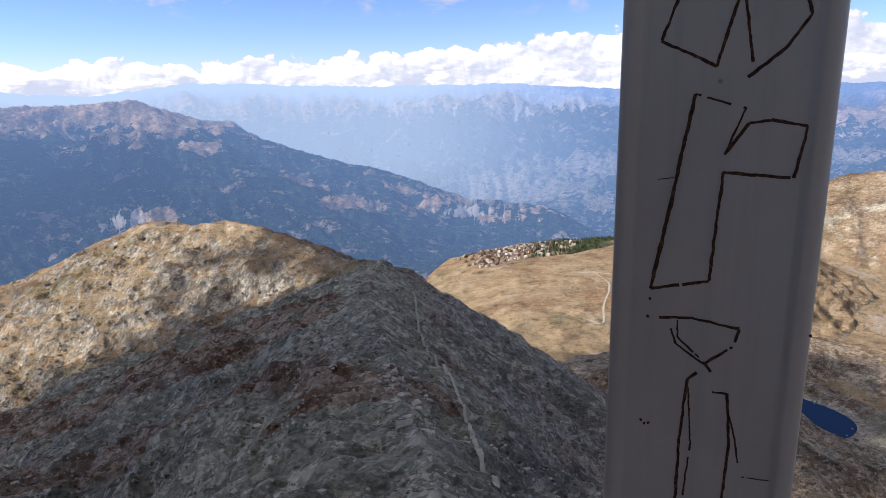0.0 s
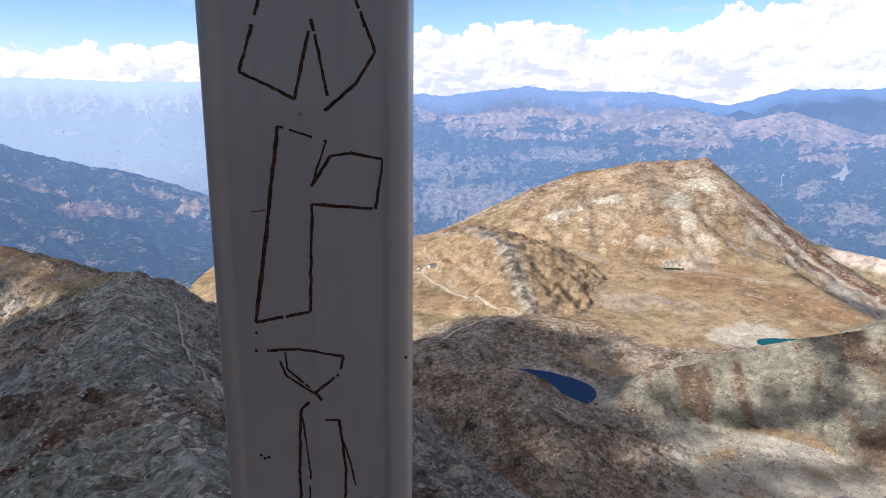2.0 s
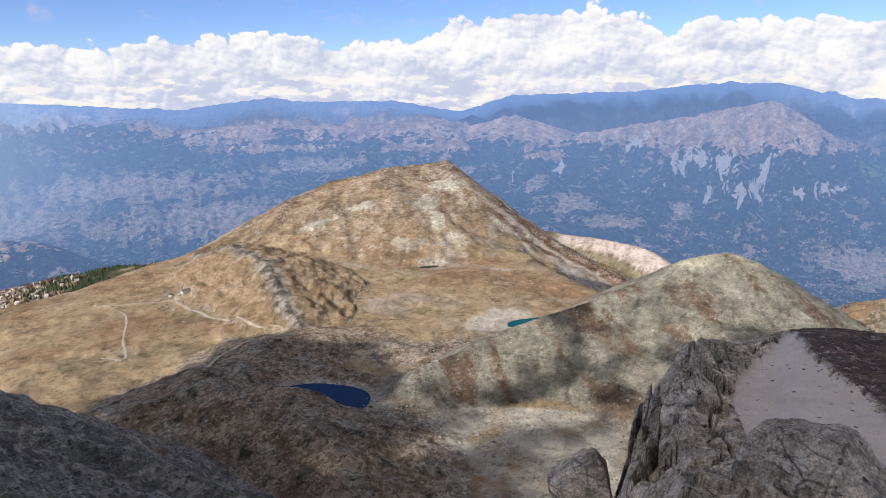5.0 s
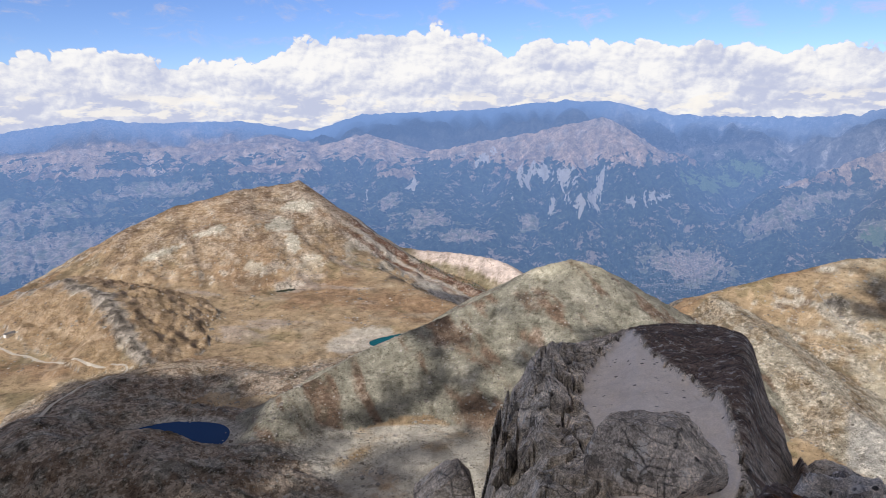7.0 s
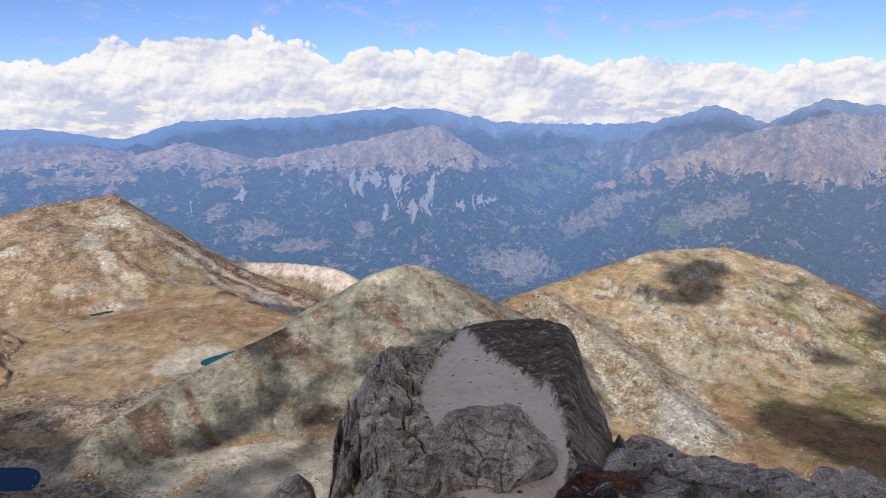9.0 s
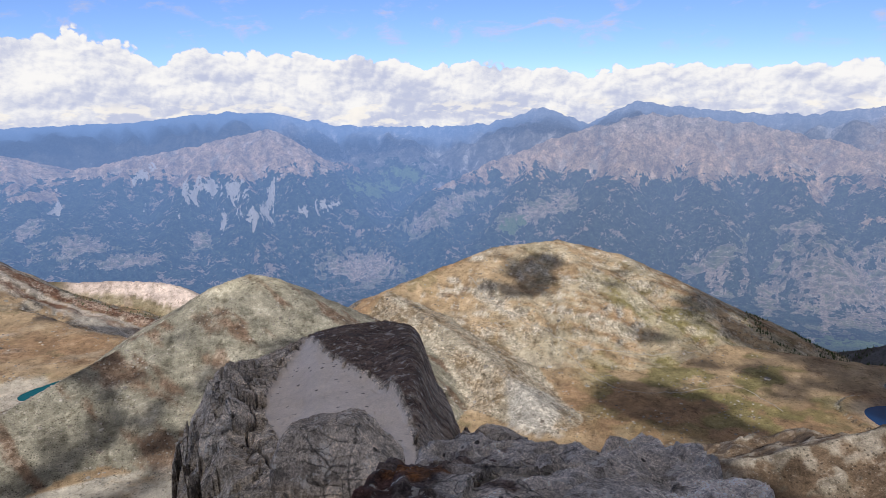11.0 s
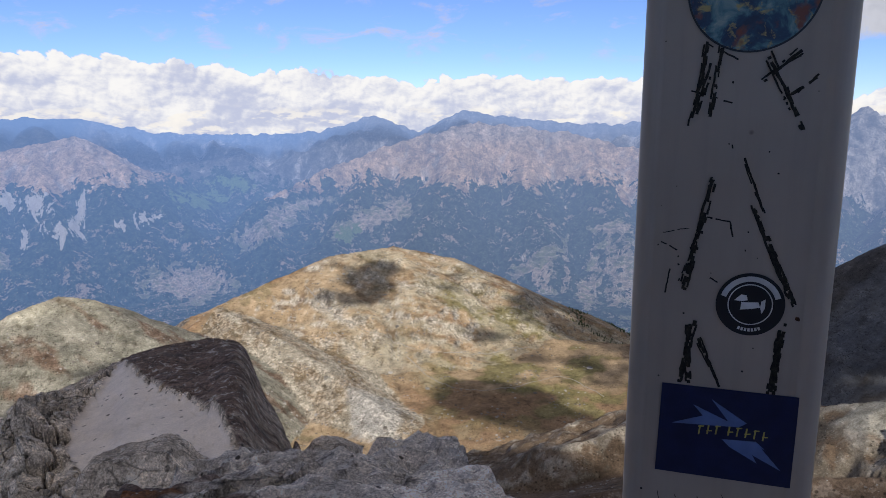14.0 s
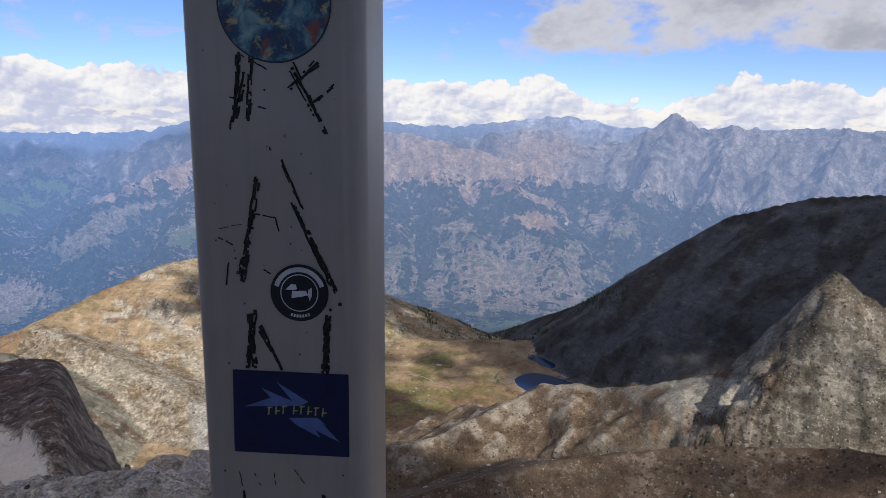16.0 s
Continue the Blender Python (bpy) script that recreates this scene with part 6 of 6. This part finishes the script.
# plain steel deck on the posts above the eye, added unseen to shade them
bm = bmesh.new()
bmesh.ops.create_cube(bm, size=1, matrix=pose(0.0, 0.0, 1.20, 0, 0, -18.5) @ Matrix.Translation((-1.20, -0.80, 0)) @ Matrix.Diagonal((6.7, 4.6, 0.10, 1)))
# plain walls added out of view to cut the skylight on the posts' faces
for key, at_, size in (("wall_shade_west", (-2.55, -0.80, -1.0), (0.12, 4.4, 2.4)), ("wall_shade_south", (-1.25, -3.02, -1.0), (2.48, 0.12, 2.4))):
    wall = bmesh.new()
    bmesh.ops.create_cube(wall, size=1, matrix=pose(0, 0, 0, 0, 0, -18.5) @ Matrix.Translation(at_) @ Matrix.Diagonal((*size, 1)))
    tagged(part(key, wall, POST), "plain steel panel added unseen behind the eye to darken the posts", "wall", kind="structure")
shade_deck = part("ceiling", bm, POST)
tagged(shade_deck, "plain steel deck added out of view to shade the posts", "ceiling", kind="structure")


# ---- clouds that shade the slopes ----
def shade_cloud(az, r, z, along, across, turn, far=1150, seed=0, dense=1.0):
    """A passing cumulus between the sun and this stretch of ground."""
    x, y, _ = at(az, 0, r)
    u, v = np.meshgrid(np.linspace(-1.35, 1.35, 40), np.linspace(-1.35, 1.35, 40))
    rad = np.sqrt(u * u + v * v) * (1 + 0.25 * fbm(u + seed, v, 0.9, 3, seed))
    fade = np.clip(1.30 - rad, 0, 1) * dense
    z_ = 0.12 * min(along, across) * (np.clip(1 - rad, 0, 1) + 0.3 * fbm(u, v + seed, 0.5, 3, seed + 2))
    ob = grid_mesh("cloud", u * along, v * across, z_, np.repeat(fade[..., None], 3, -1), CLOUD)
    ob.location = Vector((x, y, z)) + SUN_DIR * far
    ob.rotation_euler = (0, 0, radians(90 - turn))
    return tagged(ob, "drifting white cumulus that shades the slopes below", "cloud", "overhead clouds")


# bearing, distance and height of the shaded ground; half sizes along and across; bearing of the long axis
shade_cloud(-20, 190, -160, 190, 300, 0, seed=1, dense=0.80)
shade_cloud(22.5, 815, -375, 180, 185, 115, seed=2, dense=1.3)
shade_cloud(128, 1420, -380, 720, 430, 38, seed=3, dense=1.5)
shade_cloud(86, 1335, -330, 105, 70, 100, seed=4, dense=0.72)
shade_cloud(98, 940, -412, 150, 62, 42, seed=5, dense=1.3)
shade_cloud(116.5, 1150, -412, 150, 110, 30, seed=16, dense=1.3)
shade_cloud(53, 850, -320, 230, 120, 140, seed=6, dense=0.22)
shade_cloud(-26, 395, -200, 340, 230, 70, seed=13, dense=1.05)
shade_cloud(88, 4600, -160, 700, 200, 178, 2900, seed=14, dense=0.8)
shade_cloud(51, 1545, -425, 80, 34, 140, seed=7, dense=2.2)
shade_cloud(136.5, 470, -150, 95, 60, 45, seed=17, dense=0.5)
shade_cloud(108, 300, -190, 210, 130, 30, seed=11, dense=0.6)
shade_cloud(-30, 2500, -520, 560, 300, 60, 2400, seed=8)
shade_cloud(46, 4560, -160, 1300, 240, 136, 2900, seed=9)
shade_cloud(70, 4400, -200, 420, 220, 160, 2900, seed=10)
shade_cloud(22, 4600, -160, 900, 220, 112, 2900, seed=12)


# ---- paths, woods, houses, loose rock ----
GR = np.hypot(gx, gy)
GEL = np.degrees(np.arctan2(gz, GR))


def meet(az, el):
    """The nearest ground that the summit sees at this bearing and angle: x, y, z."""
    i = int(np.argmin(np.abs(AZ_ALL - az)))
    hit = np.nonzero(GEL[:, i] >= el)[0]
    k = max(1, int(hit[0])) if len(hit) else int(np.argmax(GEL[:, i]))
    t = np.clip((el - GEL[k - 1, i]) / (GEL[k, i] - GEL[k - 1, i] + 1e-9), 0, 1)
    r = GR[k - 1, i] + t * (GR[k, i] - GR[k - 1, i])
    x, y, _ = at(az, 0, r)
    return Vector((x, y, lie(az, r)))


def on_ground(x, y):
    return lie(math.degrees(math.atan2(x, y)), math.hypot(x, y))


def track(name, nodes, width, material, label):
    """A trodden or graded way laid on the ground."""
    pts = [meet(*n) for n in nodes]
    fine = []
    for p0, p1, p2, p3 in zip([pts[0]] + pts, pts, pts[1:], pts[2:] + [pts[-1]]):
        n = max(3, int((p2 - p1).length / (width * 1.5)))
        for k in range(n):
            t = k / n
            fine.append(0.5 * ((2 * p1) + (p2 - p0) * t + (2 * p0 - 5 * p1 + 4 * p2 - p3) * t * t + (3 * p1 - p0 - 3 * p2 + p3) * t ** 3))
    bm = bmesh.new()
    last = None
    rg = random.Random(len(nodes))
    for a, b in zip(fine, fine[1:]):
        d = Vector((b.x - a.x, b.y - a.y, 0))
        if d.length < 1e-3:
            continue
        d.normalize()
        side = Vector((-d.y, d.x, 0)) * width * 0.5 * rg.uniform(0.7, 1.25)
        now = []
        for q in (a + side, a - side):
            now.append(bm.verts.new((q.x, q.y, max(on_ground(q.x, q.y), on_ground(a.x, a.y)) + 0.45)))
        if last:
            bm.faces.new((last[0], last[1], now[1], now[0]))
        last = now
    return tagged(part(name, bm, material), label, "path", kind="structure")


def gravel_material():
    m = Nodes("pale_gravel")
    n = m.noise(m.pos(), 0.5, 5, 0.65)
    m.color(m.ramp(n, [(0.3, (0.38, 0.33, 0.26)), (0.7, (0.58, 0.52, 0.44))]))
    return m.mat


def tree_material():
    m = Nodes("conifer_needles")
    g = m.add("NewGeometry")
    m.color(m.ramp(g.outputs["Random Per Island"], [(0.0, (0.025, 0.042, 0.020)), (1.0, (0.065, 0.085, 0.035))]))
    return m.mat


def wall_material():
    m = Nodes("chalet_walls")
    g = m.add("NewGeometry")
    m.color(m.ramp(g.outputs["Random Per Island"], [(0.0, (0.10, 0.06, 0.04)), (0.6, (0.24, 0.18, 0.14)), (1.0, (0.55, 0.50, 0.45))]))
    return m.mat


def trodden_material():
    m = Nodes("trodden_stones")
    n = m.noise(m.pos(), 0.7, 5, 0.65)
    m.color(m.ramp(n, [(0.3, (0.25, 0.23, 0.20)), (0.7, (0.42, 0.39, 0.34))]))
    return m.mat


TRODDEN = trodden_material()
GRAVEL, NEEDLES, WALLS = gravel_material(), tree_material(), wall_material()
SLATE = plain("slate_roof", (0.16, 0.15, 0.15), 0.7)
LIME = plain("lime_render", (0.72, 0.69, 0.64), 0.8)

track("pavement_1", [(18.3, -22.0), (19.8, -21.2), (21.9, -20.4), (24.9, -19.8), (22.5, -19.1), (20.0, -18.4), (18.2, -17.6), (16.9, -16.9), (16.6, -16.3), (17.2, -15.9), (18.4, -15.6)], 5.0, GRAVEL, "pale gravel road winding over the dry meadow")
track("pavement_2", [(16.9, -16.4), (15.0, -16.5), (13.5, -16.4), (11.5, -16.3), (9.7, -16.4)], 4.0, GRAVEL, "pale gravel road along the saddle")
track("pavement_3", [(11.5, -16.3), (12.6, -17.0), (12.8, -17.7), (12.4, -19.0), (12.4, -20.4), (11.4, -20.3), (10.3, -20.0)], 3.2, GRAVEL, "pale footpath down the meadow")
track("pavement_4", [(-4.1, -18.0), (-3.9, -20.0), (-3.5, -21.9), (-2.3, -23.8), (-0.8, -25.6), (0.2, -28.3), (1.5, -31.0), (3.4, -34.2)], 1.4, TRODDEN, "narrow stony footpath along the scree flank")
track("pavement_5", [(80.5, -13.7), (82.6, -16.0), (87.0, -17.9), (90.4, -19.3), (95.3, -19.6), (100.2, -19.0)], 2.0, TRODDEN, "pale footpath round the meadow hollow")
track("pavement_6", [(89.0, -19.8), (93.5, -22.4), (98, -22.3), (102.7, -21.2), (106.4, -22.6)], 1.8, TRODDEN, "faint footpath towards the dark lake")


def conifer(verts, faces, x, y, z, h, rg):
    w = h * rg.uniform(0.16, 0.24)
    for k, (lo, hi, s) in enumerate(((0.08, 0.55, 1.0), (0.32, 0.78, 0.72), (0.58, 1.0, 0.44))):
        base = len(verts)
        n = 6
        off = rg.uniform(0, 1)
        for q in range(n):
            a = 2 * math.pi * (q + off) / n
            f = s * w * rg.uniform(0.75, 1.2)
            verts.append((x + f * math.cos(a), y + f * math.sin(a), z + lo * h))
        verts.append((x, y, z + hi * h))
        for q in range(n):
            faces.append((base + q, base + (q + 1) % n, base + n))


def joined(name, verts, faces, material):
    me = bpy.data.meshes.new(name)
    me.from_pydata(verts, [], faces)
    me.materials.append(material)
    return new(name, me)


def wood(name, label, count, az, r, height_of, seed, keep):
    rg = random.Random(seed)
    verts, faces = [], []
    for k in range(count):
        a, d = rg.uniform(*az), rg.uniform(*r)
        x, y, _ = at(a, 0, d)
        if keep(a, d, float(grain2(np.array([x / 90.0]), np.array([y / 90.0]), seed)[0])):
            conifer(verts, faces, x, y, lie(a, d) - 0.5, height_of * rg.uniform(0.6, 1.25), rg)
    return tagged(joined(name, verts, faces, NEEDLES), label, "trees", kind="stuff")


wood("forest", "dark conifer wood above the village", 5200, (3.0, 16.5), (1560, 2220), 10.0, 3, lambda a, d, n: n > -0.25 and d > 1620 + 8 * abs(a - 10) and a > 6)
wood("ridge_trees", "scattered conifers along the dark ridge", 3800, (103.0, 121.0), (1180, 1720), 6.0, 4, lambda a, d, n: n > 0.0 and d > 1290 + 9 * (110 - a))
wood("flank_trees", "dark conifers below the white cliff", 700, (49.0, 60.0), (1700, 2010), 5.5, 6, lambda a, d, n: n > -0.1)


def house(verts, faces, x, y, z, w, d, h, turn):
    c, s = math.cos(turn), math.sin(turn)
    base = len(verts)
    for px, py, pz in ((-w, -d, -2), (w, -d, -2), (w, d, -2), (-w, d, -2), (-w, -d, h), (w, -d, h), (w, d, h), (-w, d, h), (-w, 0, h * 1.55), (w, 0, h * 1.55)):
        verts.append((x + px * c - py * s, y + px * s + py * c, z + pz))
    for f in ((0, 1, 5, 4), (1, 2, 6, 5), (2, 3, 7, 6), (3, 0, 4, 7), (4, 5, 9, 8), (6, 7, 8, 9), (5, 6, 9), (7, 4, 8)):
        faces.append(tuple(base + q for q in f))


rg = random.Random(9)
verts, faces = [], []
for k in range(420):
    a, d = rg.gauss(4.6, 2.0), rg.uniform(1800, 2150)
    x, y, _ = at(a, 0, d)
    house(verts, faces, x, y, lie(a, d), rg.uniform(3, 6), rg.uniform(3, 5), rg.uniform(3.5, 6), rg.uniform(0, 3))
tagged(joined("village", verts, faces, WALLS), "chalet village spread over a sunny slope", "houses", kind="stuff")

# towns and farms on the valley floor and the far terraces
FR = np.hypot(fx, fy)


def far_lie(a, d):
    i = int(np.argmin(np.abs(AZ_FAR - a)))
    return float(np.interp(d, FR[:, i], fz[:, i]))


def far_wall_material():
    m = Nodes("hazed_walls")
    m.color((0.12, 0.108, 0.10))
    # blue emission stands in for haze over the distant houses
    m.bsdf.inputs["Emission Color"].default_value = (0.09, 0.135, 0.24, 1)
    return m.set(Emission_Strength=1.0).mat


verts, faces = [], []
for a0, d0, sa_, sd_, n in ((70, 2750, 3.0, 150, 900), (73, 3020, 1.6, 120, 350), (9, 3500, 5, 260, 900), (22, 3700, 6, 220, 500), (24, 4050, 4, 60, 260), (36, 3650, 4, 120, 200),
                            (79, 3150, 1.6, 120, 220), (101, 3020, 2.0, 70, 220), (108, 3000, 3.0, 130, 260), (113, 2820, 2.5, 120, 220), (60, 2950, 4, 120, 250), (0, 4000, 6, 200, 300)):
    for k in range(n):
        a, d = rg.gauss(a0, sa_), rg.gauss(d0, sd_)
        if k % 2 or not -40 < a < 145 or not 2450 < d < 4600:
            continue
        x, y, _ = at(a, 0, d)
        s = rg.choice((0.4, 0.4, 0.5, 0.8))
        house(verts, faces, x, y, far_lie(a, d), rg.uniform(2.2, 5) * s, rg.uniform(2, 4) * s, rg.uniform(1.2, 2.2), rg.uniform(0, 3))
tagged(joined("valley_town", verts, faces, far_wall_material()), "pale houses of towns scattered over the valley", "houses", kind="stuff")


def hut(name, az, el, w, d, h, turn, label):
    p = meet(az, el)
    base = new(name)
    base.location = p
    base.rotation_euler = (0, 0, radians(turn))
    bm = bmesh.new()
    bmesh.ops.create_cube(bm, size=1, matrix=Matrix.Translation((0, 0, h / 2 - 1)) @ Matrix.Diagonal((w, d, h + 2, 1)))
    part("wall", bm, LIME, base)
    bm = bmesh.new()
    lo = [bm.verts.new(c) for c in ((-w * 0.56, -d * 0.6, h), (w * 0.56, -d * 0.6, h), (w * 0.56, d * 0.6, h), (-w * 0.56, d * 0.6, h))]
    top = [bm.verts.new(c) for c in ((-w * 0.56, 0, h * 1.5), (w * 0.56, 0, h * 1.5))]
    for f in ((lo[0], lo[1], top[1], top[0]), (lo[2], lo[3], top[0], top[1]), (lo[1], lo[2], top[1]), (lo[3], lo[0], top[0]), tuple(lo[::-1])):
        bm.faces.new(f)
    part("roof", bm, SLATE, base, "dark slate gable roof")
    return tagged(base, label, "hut", "mountain huts")


hut("mountain_hut", -24.3, -10.95, 11, 6, 4, 20, "small pale mountain hut standing on the ridge")
hut("mountain_hut", 17.4, -16.0, 16, 8, 5, 10, "low pale lift hut beside the gravel road")
hut("mountain_hut", 16.2, -16.15, 9, 6, 4, 70, "small pale hut at the road bend")
hut("mountain_hut", 113.0, -19.6, 9, 6, 4, 30, "white hut above the dark lake")
hut("mountain_hut", 116.0, -20.9, 14, 5, 3, 15, "long white hut by the lake shore")
hut("mountain_hut", 105.0, -20.4, 8, 5, 3, 50, "grey stone hut on the pasture")

# loose rock strewn over the near slopes
rg = random.Random(21)
verts, faces = [], []
cube = [(-1, -1, -1), (1, -1, -1), (1, 1, -1), (-1, 1, -1), (-1, -1, 1), (1, -1, 1), (1, 1, 1), (-1, 1, 1)]


def strew(count, az, r, size, clump):
    for k in range(count):
        a, d = rg.uniform(*az), r[0] * (r[1] / r[0]) ** rg.random()
        x, y, _ = at(a, 0, d)
        if float(grain2(np.array([x / clump]), np.array([y / clump]), 77)[0]) < rg.uniform(-0.3, 0.4):
            continue
        s = size * rg.uniform(0.35, 1.0) * (2.2 if rg.random() < 0.04 else 1) * min(1, 0.35 + d / 500)
        z, base, t = lie(a, d), len(verts), rg.uniform(0, 3)
        c, q = math.cos(t), math.sin(t)
        for px, py, pz in cube:
            px, py, pz = px * rg.uniform(0.5, 1) * s, py * rg.uniform(0.5, 1) * s, pz * rg.uniform(0.4, 0.85) * s
            verts.append((x + px * c - py * q, y + px * q + py * c, z + pz * (0.7 if pz > 0 else 1)))
        for f in ((0, 1, 5, 4), (1, 2, 6, 5), (2, 3, 7, 6), (3, 0, 4, 7), (4, 5, 6, 7)):
            faces.append(tuple(base + i for i in f))


strew(9000, (-38, 16), (95, 560), 0.9, 30)
strew(2500, (-38, -8), (520, 960), 1.7, 50)
for (a0, e0, d0), (a1, e1, d1) in zip(NEAR_RIDGE[1:], NEAR_RIDGE[2:]):
    strew(60, (min(a0, a1) - 0.8, max(a0, a1) + 1.6), (d0, d1), 1.9, 15)
strew(5000, (28, 72), (620, 1010), 1.5, 60)
strew(2500, (10, 40), (600, 1000), 1.3, 40)
strew(1800, (98, 145), (260, 560), 0.75, 30)
strew(2500, (72, 105), (820, 1420), 2.0, 70)
strew(2000, (14, 52), (1150, 1800), 2.2, 80)


def stone_material():
    m = Nodes("loose_stone")
    g = m.add("NewGeometry")
    c = m.ramp(g.outputs["Random Per Island"], [(0.0, (0.12, 0.10, 0.085)), (0.5, (0.26, 0.24, 0.215)), (1.0, (0.42, 0.39, 0.35))])
    m.color(m.mix(1.0, c, m.ramp(m.noise(m.pos(), 1.5, 5), [(0.3, 0.65), (0.7, 1.25)]), "MULTIPLY"))
    return m.mat


tagged(joined("loose_rocks", verts, faces, stone_material()), "angular grey stones strewn over the slopes", "stones", kind="stuff")
